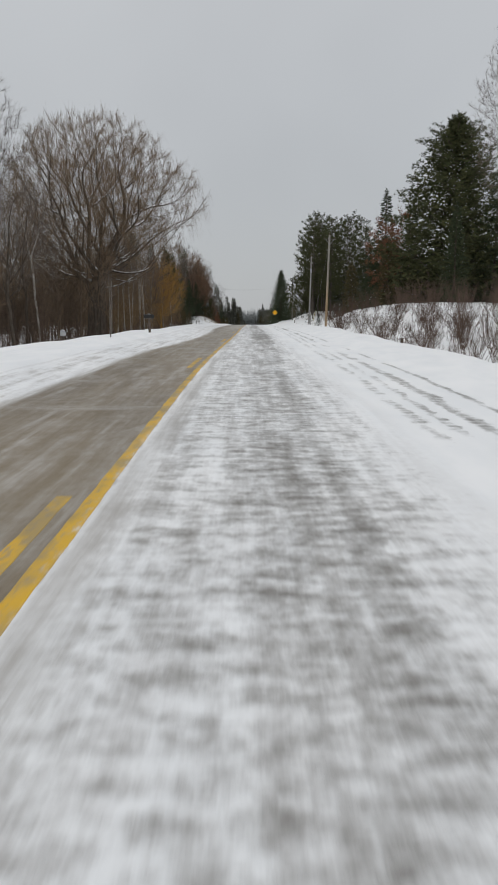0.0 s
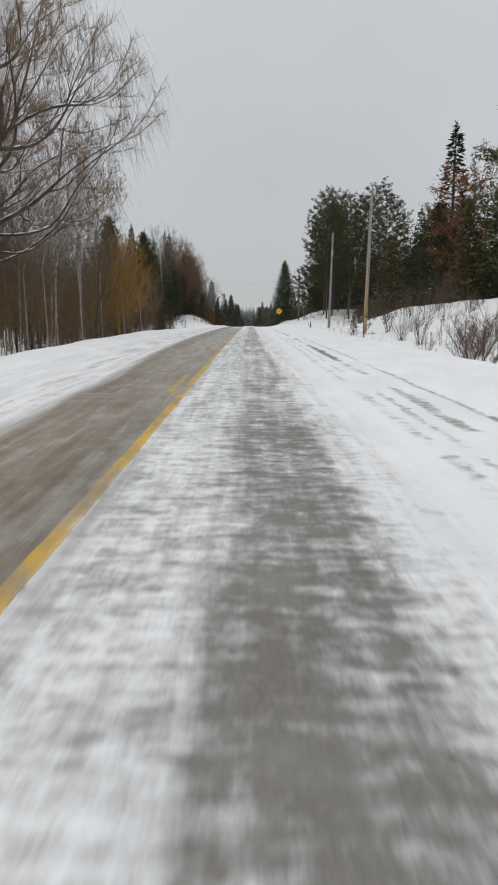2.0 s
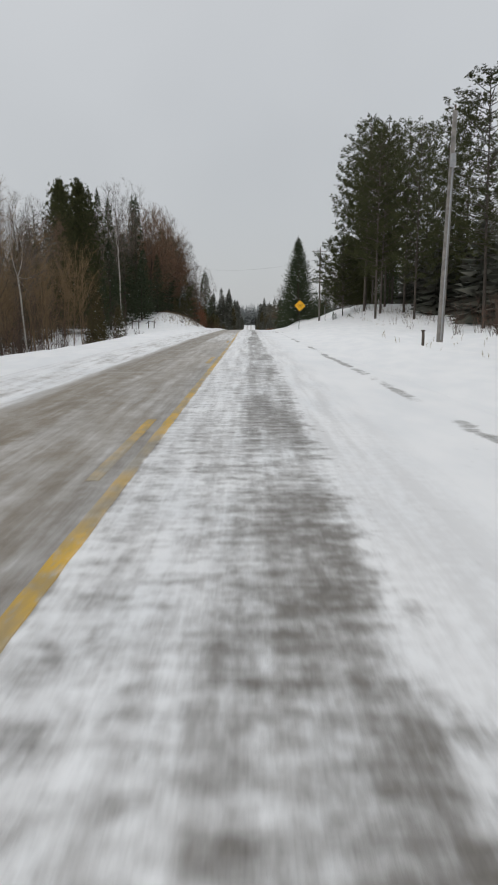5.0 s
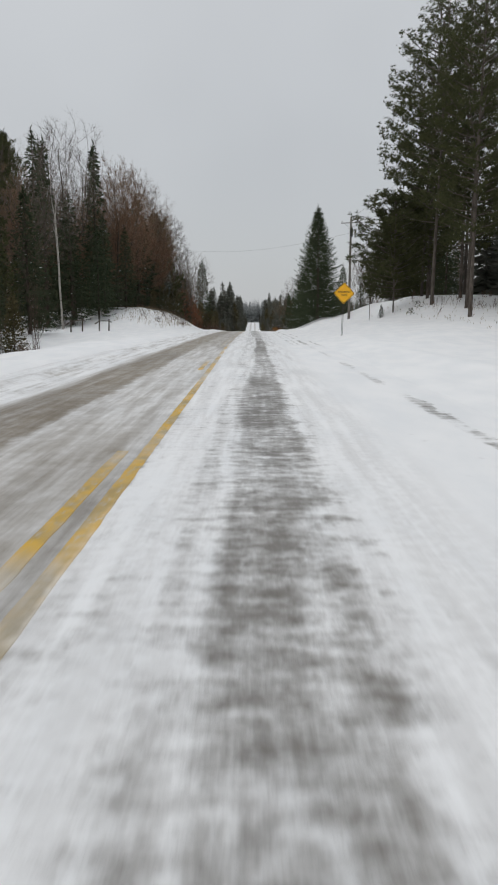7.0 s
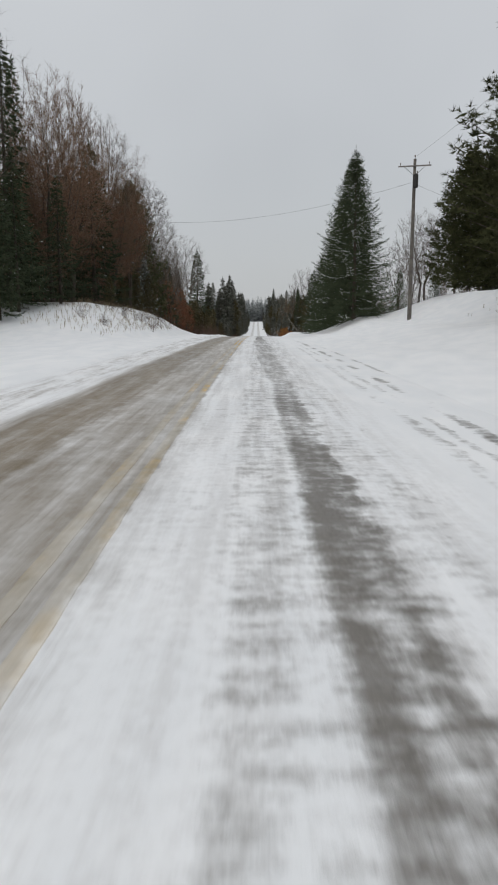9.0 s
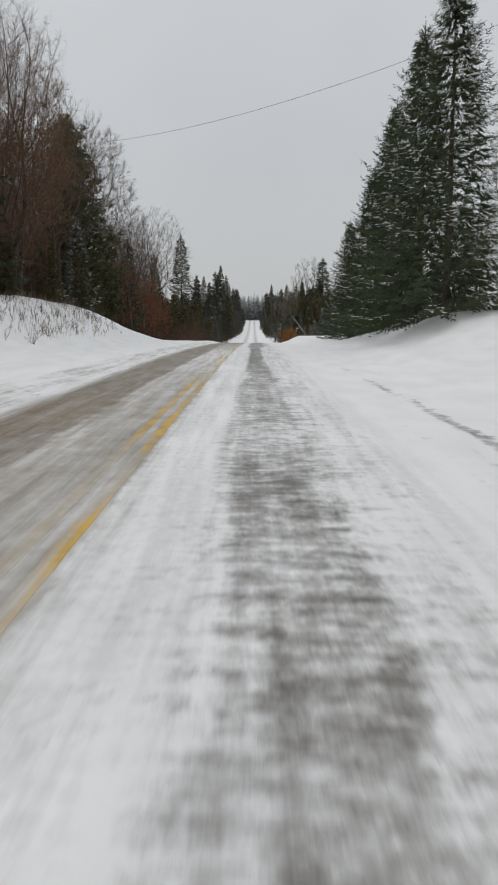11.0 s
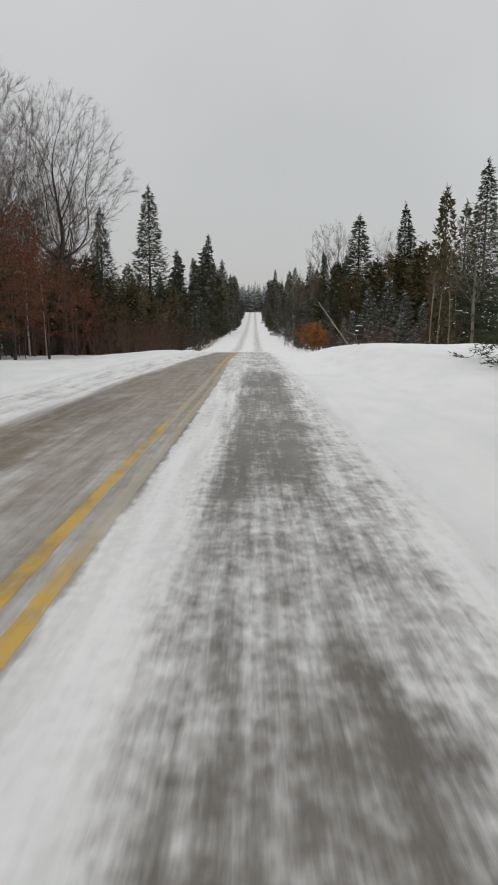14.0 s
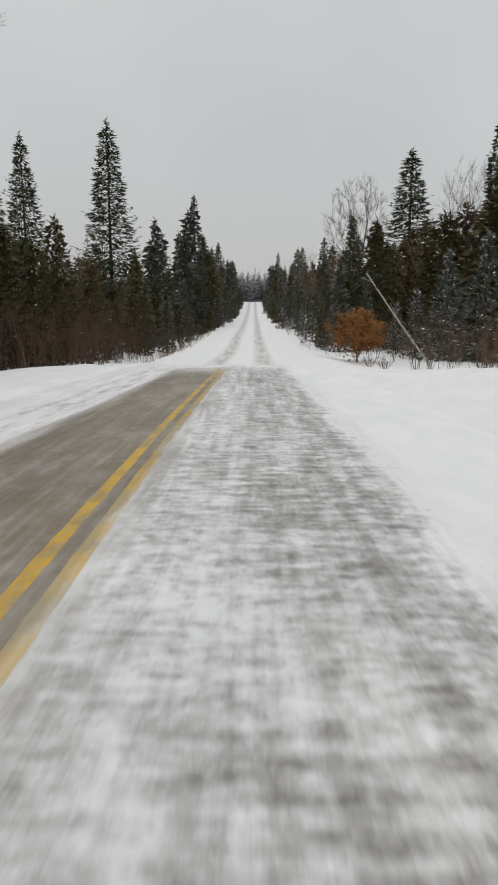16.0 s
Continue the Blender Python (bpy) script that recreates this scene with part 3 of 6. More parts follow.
# ---- geometry helpers ----
class Geo:
    def __init__(self):
        self.v, self.f = [], []

    def tube(self, pts, radii, n=5):
        base = len(self.v)
        pts = [Vector(p) for p in pts]
        for i, p in enumerate(pts):
            d = (pts[min(i + 1, len(pts) - 1)] - pts[max(i - 1, 0)]).normalized()
            s = d.orthogonal().normalized() if abs(d.z) > 0.95 else Vector((d.y, -d.x, 0)).normalized()
            u = d.cross(s)
            for j in range(n):
                a = 2 * math.pi * j / n
                self.v.append(tuple(p + (s * math.cos(a) + u * math.sin(a)) * radii[i]))
        for i in range(len(pts) - 1):
            for j in range(n):
                k = (j + 1) % n
                a, b = base + i * n, base + (i + 1) * n
                self.f.append((a + j, a + k, b + k, b + j))
        self.f.append(tuple(base + (len(pts) - 1) * n + j for j in range(n)))

    def twig(self, p, q, r):
        """A thin three-sided spike."""
        d = (q - p)
        s = d.orthogonal().normalized() * r
        u = d.cross(s).normalized() * r
        b = len(self.v)
        self.v += [tuple(p + s), tuple(p - s * 0.5 + u * 0.87), tuple(p - s * 0.5 - u * 0.87), tuple(q)]
        self.f += [(b, b + 1, b + 3), (b + 1, b + 2, b + 3), (b + 2, b, b + 3)]

    def sliver(self, p, q, r):
        """A hair-thin twig tip, one face."""
        s = (q - p).cross(Vector((0.31, 0.22 + p.x % 1, p.z % 1))).normalized() * r
        b = len(self.v)
        self.v += [tuple(p + s), tuple(p - s), tuple(q)]
        self.f.append((b, b + 1, b + 2))

    def blade(self, p, d, side, length, width, fold=0.25):
        """A folded pointed spray: base, two edges, tip."""
        b = len(self.v)
        m = p + d * (length * 0.42)
        dn = Vector((0, 0, -width * fold))
        self.v += [tuple(p), tuple(m + side * width * 0.5 + dn), tuple(p + d * length), tuple(m - side * width * 0.5 + dn)]
        self.f += [(b, b + 1, b + 2), (b, b + 2, b + 3)]

    def needle(self, p, d, side, length, width):
        """A small pointed spray, one face."""
        b = len(self.v)
        self.v += [tuple(p + side * width * 0.5), tuple(p - side * width * 0.5), tuple(p + d * length)]
        self.f.append((b, b + 1, b + 2))

    def box(self, c, s, rot=None):
        b = len(self.v)
        for dx, dy, dz in ((-1, -1, -1), (1, -1, -1), (1, 1, -1), (-1, 1, -1), (-1, -1, 1), (1, -1, 1), (1, 1, 1), (-1, 1, 1)):
            o = Vector((dx * s[0] / 2, dy * s[1] / 2, dz * s[2] / 2))
            if rot:
                o = rot @ o
            self.v.append(tuple(Vector(c) + o))
        self.f += [tuple(b + i for i in q) for q in ((0, 3, 2, 1), (4, 5, 6, 7), (0, 1, 5, 4), (1, 2, 6, 5), (2, 3, 7, 6), (3, 0, 4, 7))]

    def part(self, name, material, parent=None, label="", smooth=False):
        return link_mesh(name, self.v, self.f, material, parent, label, smooth)



def trunk_line(rng, h, lean=0.02, bend=0.02, n=8):
    x = y = 0.0
    dx, dy = rng.uniform(-lean, lean), rng.uniform(-lean, lean)
    pts = []
    for i in range(n + 1):
        pts.append(Vector((x, y, h * i / n)))
        dx += rng.uniform(-bend, bend)
        dy += rng.uniform(-bend, bend)
        x += dx * h / n
        y += dy * h / n
    return pts


def along(pts, s):
    s = max(0.0, min(0.9999, s)) * (len(pts) - 1)
    i = int(s)
    return pts[i].lerp(pts[i + 1], s - i)


# ---- trees, built at their own foot, height in metres ----
def conifer(root, seed, h=14.0, r=3.2, low=0.05, whorl=0.34, droop=0.25, step_m=0.30, leaf_len=0.30, width=0.14, leaf=None, snow=0.0, gappy=0.0, shape=0.85, fan=0.34, core=22, bole=0.013, fine=False, snow_w=1.0):
    """A trunk with whorls of boughs; each bough is a drooping fan of short sprays."""
    rng = random.Random(seed)
    leaf = leaf or M_SPRUCE
    pts = trunk_line(rng, h, 0.008, 0.004)
    t = Geo()
    t.tube([p - Vector((0, 0, 0.3)) if i == 0 else p for i, p in enumerate(pts)], [max(0.02, bole * h * (1 - i / (len(pts) - 0.6))) for i in range(len(pts))], 7)
    g, s = Geo(), Geo()
    spray = (lambda *a: g.blade(*a)) if fine else (lambda *a: g.needle(*a[:5]))
    z = h * low
    turn = rng.uniform(0, 6.28)
    ph = [rng.uniform(0, 6.28) for _ in range(4)]

    def reach(f, a):
        lobe = 1 + 0.10 * math.sin(a * 2 + f * 9 + ph[0]) + 0.08 * math.sin(a * 3 - f * 17 + ph[1]) + 0.07 * math.sin(f * 31 + ph[2])
        return r * (1 - f) ** shape * (0.72 + 0.28 * min(1, f * 6 + 0.3)) * lobe

    while z < h * 0.985:
        f = (z - h * low) / (h * (1 - low))
        n = 4 + int(rng.random() * 3) if f < 0.8 else 4
        for j in range(n):
            turn += 6.283 / n + rng.uniform(-0.35, 0.35)
            if rng.random() < gappy:
                continue
            ln = max(0.16, reach(f, turn) * rng.uniform(0.70, 1.08))
            out = Vector((math.cos(turn), math.sin(turn), 0))
            side = Vector((-out.y, out.x, 0))
            rise = 0.45 * f * f + 0.05 - droop * (1 - f) + rng.uniform(-0.10, 0.08)
            p0 = along(pts, z / h) + Vector((0, 0, rng.uniform(-0.12, 0.12)))
            k = max(2, int(ln / step_m))
            prev = p0
            for i in range(1, k + 1):
                q = i / k
                p = p0 + out * (ln * q) + side * (0.05 * ln * math.sin(q * 4 + turn)) + Vector((0, 0, ln * (rise * q - 0.24 * q * (1 - q) + 0.12 * q * q)))
                d = (p - prev).normalized()
                if i > k * 0.15:
                    wf = ln * fan * (1 - q) ** 0.7 * min(1, q * 2.5) + leaf_len * 0.5
                    for sg in (-1, 1):
                        bd = (d * 0.66 + side * sg * 0.75 + Vector((0, 0, rng.uniform(-0.40, -0.02)))).normalized()
                        nb = max(1, int(wf / (leaf_len * 0.8) + rng.random() * 0.6))
                        for b in range(nb):
                            c = prev + bd * (wf * (b + 0.2 * rng.random()) / nb)
                            dd = (bd + d * rng.uniform(-0.4, 0.6) + Vector((0, 0, rng.uniform(-0.75, 0.30)))).normalized()
                            nrm = dd.cross(Vector((rng.gauss(0, 0.5), rng.gauss(0, 0.5), 1))).normalized()
                            spray(c, dd, nrm, leaf_len * rng.uniform(0.75, 1.35), width * rng.uniform(0.8, 1.4))
                            if snow and q > 0.35 and rng.random() < snow * (0.4 + q):
                                s.blade(c + Vector((0, 0, 0.04)), (dd + Vector((0, 0, -dd.z * 0.7))).normalized(), nrm, leaf_len * rng.uniform(0.6, 1.2) * snow_w, width * rng.uniform(0.8, 1.5) * snow_w, 0.15)
                if i == k:
                    for b in range(3):
                        dd = (d + side * rng.uniform(-0.6, 0.6) + Vector((0, 0, rng.uniform(-0.25, 0.35)))).normalized()
                        spray(prev, dd, side, ln / k * 1.1 + leaf_len * 0.4, width)
                prev = p
        z += whorl * rng.uniform(0.75, 1.2) * (0.50 + 0.50 * (1 - f))
    # inner foliage, close round the trunk
    for i in range(int(h * core)):
        f = rng.random() ** 1.15 * 0.95
        a = i * 2.4
        full = reach(f, a) * rng.uniform(0.30, 0.66)
        o = Vector((math.cos(a), math.sin(a), -0.12))
        d = (o + Vector((rng.gauss(0, 0.5), rng.gauss(0, 0.5), rng.uniform(-0.5, 0.2)))).normalized()
        g.blade(along(pts, low + f * (1 - low)) + o * full, d, d.orthogonal().normalized(), leaf_len * 1.7, width * 2.4, 0.35)
    top = pts[-1]
    for j in range(9):
        a = j * 0.9
        g.blade(top - Vector((0, 0, 0.12 * j)), Vector((math.cos(a) * 0.5, math.sin(a) * 0.5, 0.9)).normalized(), Vector((-math.sin(a), math.cos(a), 0)), 0.35, 0.09)
    t.part("trunk", M_BARK, root)
    g.part("crown", leaf, root)
    if s.v:
        tagged(s.part("snow", M_SNOW, root, "snow caught on the boughs"), kind="stuff")


def boughed_spruce(root, seed, h=14.0, r=4.6):
    """A dense spruce: layered boughs with drooping side twigs, each a brush of needles; snow lies along some boughs."""
    rng = random.Random(seed)
    pts = trunk_line(rng, h, 0.006, 0.003)
    t, g, s = Geo(), Geo(), Geo()
    t.tube([p - Vector((0, 0, 0.3)) if i == 0 else p for i, p in enumerate(pts)], [max(0.02, 0.013 * h * (1 - i / (len(pts) - 0.6))) for i in range(len(pts))], 8)
    down = Vector((0, 0, -1))

    def brush_twig(p, d, ln):
        n = max(4, int(ln / 0.055))
        for i in range(n):
            c = p + d * (ln * (i + rng.random()) / n)
            o = (d * 0.75 + Vector((rng.gauss(0, 0.55), rng.gauss(0, 0.55), rng.gauss(0, 0.40)))).normalized()
            g.needle(c, o, o.orthogonal().normalized(), rng.uniform(0.11, 0.20), rng.uniform(0.030, 0.055))

    z, turn = 0.75, 0.0
    while z < h * 0.975:
        f = z / h
        count = 6 if f < 0.75 else 5
        for j in range(count):
            turn += 6.283 / count + rng.uniform(-0.3, 0.3)
            ln = max(0.22, r * (1 - f) ** 0.86 * (rng.uniform(0.78, 1.0) if rng.random() < 0.82 else rng.uniform(1.0, 1.14)) * (0.90 + 0.10 * min(1, f * 8)))
            out = Vector((math.cos(turn), math.sin(turn), 0))
            side = Vector((-out.y, out.x, 0))
            rise = 0.40 * f * f - 0.30 * (1 - f) + rng.uniform(-0.08, 0.08)
            p0 = along(pts, f) + Vector((0, 0, rng.uniform(-0.15, 0.15)))
            k = max(2, int(ln / 0.24))
            laden = rng.random() < 0.42
            prev = p0
            for i in range(1, k + 1):
                q = i / k
                p = p0 + out * (ln * q) + side * (0.06 * ln * math.sin(q * 4 + turn)) + Vector((0, 0, ln * (rise * q - 0.20 * q * (1 - q) + 0.16 * q ** 3)))
                d = (p - prev).normalized()
                if q > 0.30:
                    wide = 0.16 + 0.30 * ln * (1 - q) ** 0.7 * min(1, q * 2.2)
                    for sg in (-1, 1):
                        bd = (d * 0.62 + side * sg * 0.72 + down * rng.uniform(0.05, 0.50)).normalized()
                        brush_twig(prev, bd, wide * rng.uniform(0.7, 1.15))
                        if laden and q > 0.4 and rng.random() < 0.5:
                            top = prev + bd * wide * rng.uniform(0.1, 0.5) + Vector((0, 0, 0.05))
                            for _ in range(4):
                                o = (bd + Vector((rng.gauss(0, 0.7), rng.gauss(0, 0.7), 0.1))).normalized()
                                s.blade(top + Vector((rng.gauss(0, 0.05), rng.gauss(0, 0.05), 0)), o, Vector((-o.y, o.x, 0)), rng.uniform(0.11, 0.22), rng.uniform(0.06, 0.11), 0.2)
                    brush_twig(prev, (d + down * 0.35).normalized(), 0.30)
                if i == k:
                    brush_twig(prev, d, ln / k + 0.12)
                prev = p
        z += 0.45 * rng.uniform(0.8, 1.2) * (0.45 + 0.55 * (1 - f))
    for i in range(int(h * 120)):
        f = rng.random() ** 1.3 * 0.96
        a = i * 2.4
        o = Vector((math.cos(a), math.sin(a), -0.15))
        d = (o + Vector((rng.gauss(0, 0.6), rng.gauss(0, 0.6), rng.uniform(-0.7, 0.1)))).normalized()
        c = along(pts, 0.05 + f * 0.94)
        brush_twig(c + o * r * (1 - f) ** 0.88 * rng.uniform(0.30, 0.72), d, 0.42)
        if i % 2:
            g.blade(c + o * r * (1 - f) ** 0.8 * rng.uniform(0.12, 0.42), d, d.orthogonal().normalized(), 0.55, 0.22, 0.35)
    brush_twig(pts[-1] - Vector((0, 0, 0.3)), Vector((0, 0, 1)), 0.6)
    t.part("trunk", M_BARK, root)
    g.part("crown", M_SPRUCE, root)
    tagged(s.part("snow", M_SNOW, root, "snow caught on the boughs"), kind="stuff")


def pine(root, seed, h=22.0, r=3.4, bare=0.34, limbs=46, tuft=0.36, fine=10, blade=0.06, cone=0.0, bunch=5):
    """Limbs that end in clumps of needle tufts; cone 1 gives a broad tapering crown."""
    rng = random.Random(seed)
    pts = trunk_line(rng, h, 0.012, 0.008)
    t = Geo()
    t.tube([p - Vector((0, 0, 0.3)) if i == 0 else p for i, p in enumerate(pts)], [max(0.04, 0.0078 * h * (1 - 0.85 * i / (len(pts) - 1))) for i in range(len(pts))], 8)
    g = Geo()
    for n in range(9):
        z = rng.uniform(min(0.12, bare), bare) * h
        a = rng.uniform(0, 6.28)
        p = along(pts, z / h)
        t.twig(p, p + Vector((math.cos(a), math.sin(a), rng.uniform(-0.2, 0.1))) * rng.uniform(0.5, 1.8), 0.025)
    for n in range(limbs):
        f = (n + rng.random()) / limbs
        z = h * (bare + (0.985 - bare) * f)
        oval = 0.56 + 0.66 * math.sin(min(1, 0.15 + f * 0.95) * math.pi) ** 0.8
        taper = (1 - f) ** 0.55 * (0.75 + 0.25 * min(1, f * 5)) + 0.06
        ln = r * (oval * (1 - cone) + taper * cone) * rng.uniform(0.62 + 0.16 * cone, 1.15 - 0.05 * cone) * (1 if f < 0.93 else 0.6)
        a = n * 2.4 + rng.uniform(-0.4, 0.4)
        out = Vector((math.cos(a), math.sin(a), 0))
        side = Vector((-out.y, out.x, 0))
        p0 = along(pts, z / h)
        lift = (0.05 + 0.5 * f) * (1 - 0.4 * cone)
        path = [p0 + out * ln * q + Vector((0, 0, ln * (lift * q + 0.20 * q * q))) for q in (0, 0.35, 0.7, 1)]
        t.tube(path, [0.055, 0.04, 0.025, 0.01], 3)
        for c0 in range(max(2, int(ln * 1.7))):
            q = 0.40 + 0.60 * (c0 + rng.random()) / max(2, int(ln * 1.7)) if not cone else 0.2 + 0.8 * rng.random() ** 0.6
            mid = along(path, min(q, 0.99)) + side * rng.gauss(0, 0.20) * ln * (0.5 + 0.5 * (1 - q)) + Vector((0, 0, rng.uniform(-0.1, 0.3)))
            for i in range(bunch):
                c = mid + Vector((rng.gauss(0, 0.23), rng.gauss(0, 0.23), rng.gauss(0.05, 0.14)))
                for b in range(fine):
                    d = Vector((rng.gauss(0, 1), rng.gauss(0, 1), rng.gauss(0.5, 0.7))).normalized()
                    d = (d + out * 0.35).normalized()
                    g.needle(c, d, d.orthogonal().normalized(), tuft * rng.uniform(0.7, 1.25), blade)
            for b in range(6):
                d = Vector((rng.gauss(0, 1), rng.gauss(0, 1), rng.gauss(0, 0.6))).normalized()
                g.blade(mid - d * 0.15 + Vector((rng.gauss(0, 0.15), rng.gauss(0, 0.15), rng.gauss(0, 0.1))), d, d.orthogonal().normalized(), tuft * 1.3, 0.13, 0.4)
    # shaded inner foliage of the broad crowns
    for i in range(int(6500 * cone)):
        f = rng.random() ** 1.3
        a = i * 2.4
        o = Vector((math.cos(a), math.sin(a), rng.uniform(0, 0.5)))
        d = Vector((rng.gauss(0, 1), rng.gauss(0, 1), rng.gauss(0.1, 0.5))).normalized()
        g.blade(along(pts, bare + (0.97 - bare) * f) + o * r * (1 - f) ** 0.6 * rng.uniform(0.15, 0.90), d, d.orthogonal().normalized(), 0.70, 0.24, 0.4)
    t.part("trunk", M_PINEBARK, root)
    g.part("crown", M_PINE, root)


def grown_tree(root, seed, h=16.0, rx=3.6, z0=5.0, fork=4.0, trunk_r=0.15, tips=260, twigs=9, tw=0.6, bal=0.35, bark=None, twig=None, hang=0.0, up=0.35,
               leaf=None, leaf_n=0, snowy=False, thin=0.008, stems=1, base_r=0.0, leaf_z=1.0):
    """A bare tree whose limbs reach out to points spread through a domed crown."""
    rng = random.Random(seed)
    bark, twig = bark or M_BARK, twig or M_TWIG
    pos, par, length = [], [], []
    for s in range(stems):
        a0 = rng.uniform(0, 6.28)
        lx, ly = rng.gauss(0, 0.035), rng.gauss(0, 0.035)
        bx, by = base_r * math.cos(a0), base_r * math.sin(a0)
        for i in range(6):
            z = fork * i / 5 * (1 if s == 0 else rng.uniform(0.85, 1.1))
            pos.append((bx * (1 + z * 0.12) + lx * z + rng.gauss(0, 0.012) * z ** 0.6, by * (1 + z * 0.12) + ly * z + rng.gauss(0, 0.012) * z ** 0.6, z - 0.3 * (i == 0)))
            par.append(len(pos) - 2 if i else -1)
            length.append(0.0 if i < 5 else 0.0)
    first = len(pos)
    zc, rz = (h + z0) / 2, (h - z0) / 2
    cloud = []
    for _ in range(tips):
        d = Vector((rng.gauss(0, 1), rng.gauss(0, 1), rng.gauss(0, 1))).normalized()
        q = rng.random() ** 0.42
        wide = 1 + 0.12 * math.sin(3 * math.atan2(d.y, d.x) + seed) + 0.08 * math.sin(7 * d.z + seed)
        cloud.append((d.x * rx * q * wide, d.y * rx * q * wide, zc + d.z * rz * q * (1 - 0.12 * rng.random())))
    root_p = np.array(pos[5])
    cloud.sort(key=lambda c: float(np.linalg.norm(np.array(c) - root_p)))
    P = np.zeros((first + tips, 3))
    Ln = np.zeros(first + tips)
    P[:first] = pos
    Ln[:first] = [max(0.0, (fork - p[2])) * 1.5 for p in pos]
    for i, c in enumerate(cloud):
        n = first + i
        P[n] = c
        dv = P[n] - P[:n]
        dist = np.sqrt((dv ** 2).sum(1))
        cost = dist + bal * Ln[:n] + 0.55 * np.maximum(0, -dv[:, 2])
        j = int(np.argmin(cost))
        par.append(j)
        Ln[n] = Ln[j] + dist[j]
    total = first + tips
    kids = [[] for _ in range(total)]
    for n in range(total):
        if par[n] >= 0:
            kids[par[n]].append(n)
    load = np.ones(total)
    for n in range(total - 1, -1, -1):
        if par[n] >= 0:
            load[par[n]] += load[n]
    heavy = [max(k, key=lambda c: load[c]) if k else -1 for k in kids]
    for _ in range(5):
        Q = P.copy()
        for n in range(first, total):
            if heavy[n] >= 0:
                Q[n] = P[n] * 0.5 + P[par[n]] * 0.25 + P[heavy[n]] * 0.25
        P = Q
    V = [Vector(p) for p in P]
    rad = [max(0.006, trunk_r * (load[n] / load[0]) ** 0.58) for n in range(total)]
    t, g, lf, sn = Geo(), Geo(), Geo(), Geo()
    for n in range(total):
        if par[n] >= 0 and heavy[par[n]] == n:
            continue
        chain = [n] if par[n] < 0 else [par[n], n]
        while heavy[chain[-1]] >= 0:
            chain.append(heavy[chain[-1]])
        if len(chain) < 2:
            continue
        rr = [rad[c] for c in chain]
        if par[n] >= 0:
            rr[0] = rr[1]
        elif n < first:
            rr[0] *= 1.25
        (t if rr[0] > 0.022 else g).tube([V[c] for c in chain], rr, 8 if rr[0] > 0.12 else 5 if rr[0] > 0.04 else 3)
        if snowy:
            for a, b in zip(chain[1:], chain[2:]):
                if rad[b] > 0.035 and abs((V[b] - V[a]).normalized().z) < 0.62:
                    o = Vector((0, 0, rad[b] * 0.8))
                    sn.tube([V[a] + o, V[a].lerp(V[b], 0.5) + o * 1.15, V[b] + o], [rad[b] * 0.35, rad[b] * 0.8, rad[b] * 0.35], 5)
    for n in range(first, total):
        if load[n] > 4:
            continue
        d0 = (V[n] - V[par[n]])
        d0 = d0.normalized() if d0.length > 1e-4 else Vector((0, 0, 1))
        radial = V[n] - Vector((0, 0, z0 + 0.25 * (h - z0)))
        radial = radial.normalized() if radial.length > 0.3 else d0
        for w in range(twigs):
            c = V[par[n]].lerp(V[n], 0.35 + 0.65 * rng.random())
            td = (d0 * 0.5 + radial * 0.6 + Vector((rng.gauss(0, 0.65), rng.gauss(0, 0.65), rng.gauss(up, 0.5)))).normalized()
            tl = tw * rng.uniform(0.5, 1.4)
            e = c + td * tl
            g.sliver(c, e, thin)
            if hang and rng.random() < hang:
                o = td * 0.35 + Vector((rng.gauss(0, 0.12), rng.gauss(0, 0.12), -1))
                g.sliver(c.lerp(e, 0.6), c.lerp(e, 0.6) + o.normalized() * tl * rng.uniform(0.8, 2.6), thin * 0.8)
            else:
                k = c.lerp(e, rng.uniform(0.3, 0.6))
                g.sliver(k, k + (td + Vector((rng.gauss(0, 0.8), rng.gauss(0, 0.8), rng.gauss(0, 0.6)))).normalized() * tl * 0.55, thin * 0.8)
            if V[n].z < h * leaf_z:
                for _ in range(leaf_n):
                    o = c + td * tl * rng.random() + Vector((rng.gauss(0, 0.1), rng.gauss(0, 0.1), rng.gauss(0, 0.1)))
                    ld = Vector((rng.gauss(0, 1), rng.gauss(0, 1), rng.gauss(-0.6, 0.6))).normalized()
                    lf.blade(o, ld, ld.orthogonal().normalized(), rng.uniform(0.09, 0.16), 0.08, 0.1)
    t.part("trunk", bark, root)
    g.part("crown", twig, root)
    if lf.v:
        lf.part("leaves", leaf, root, "dry brown leaves kept through winter")
    if sn.v:
        tagged(sn.part("snow", M_SNOW, root, "snow lying along the limbs"), kind="stuff")


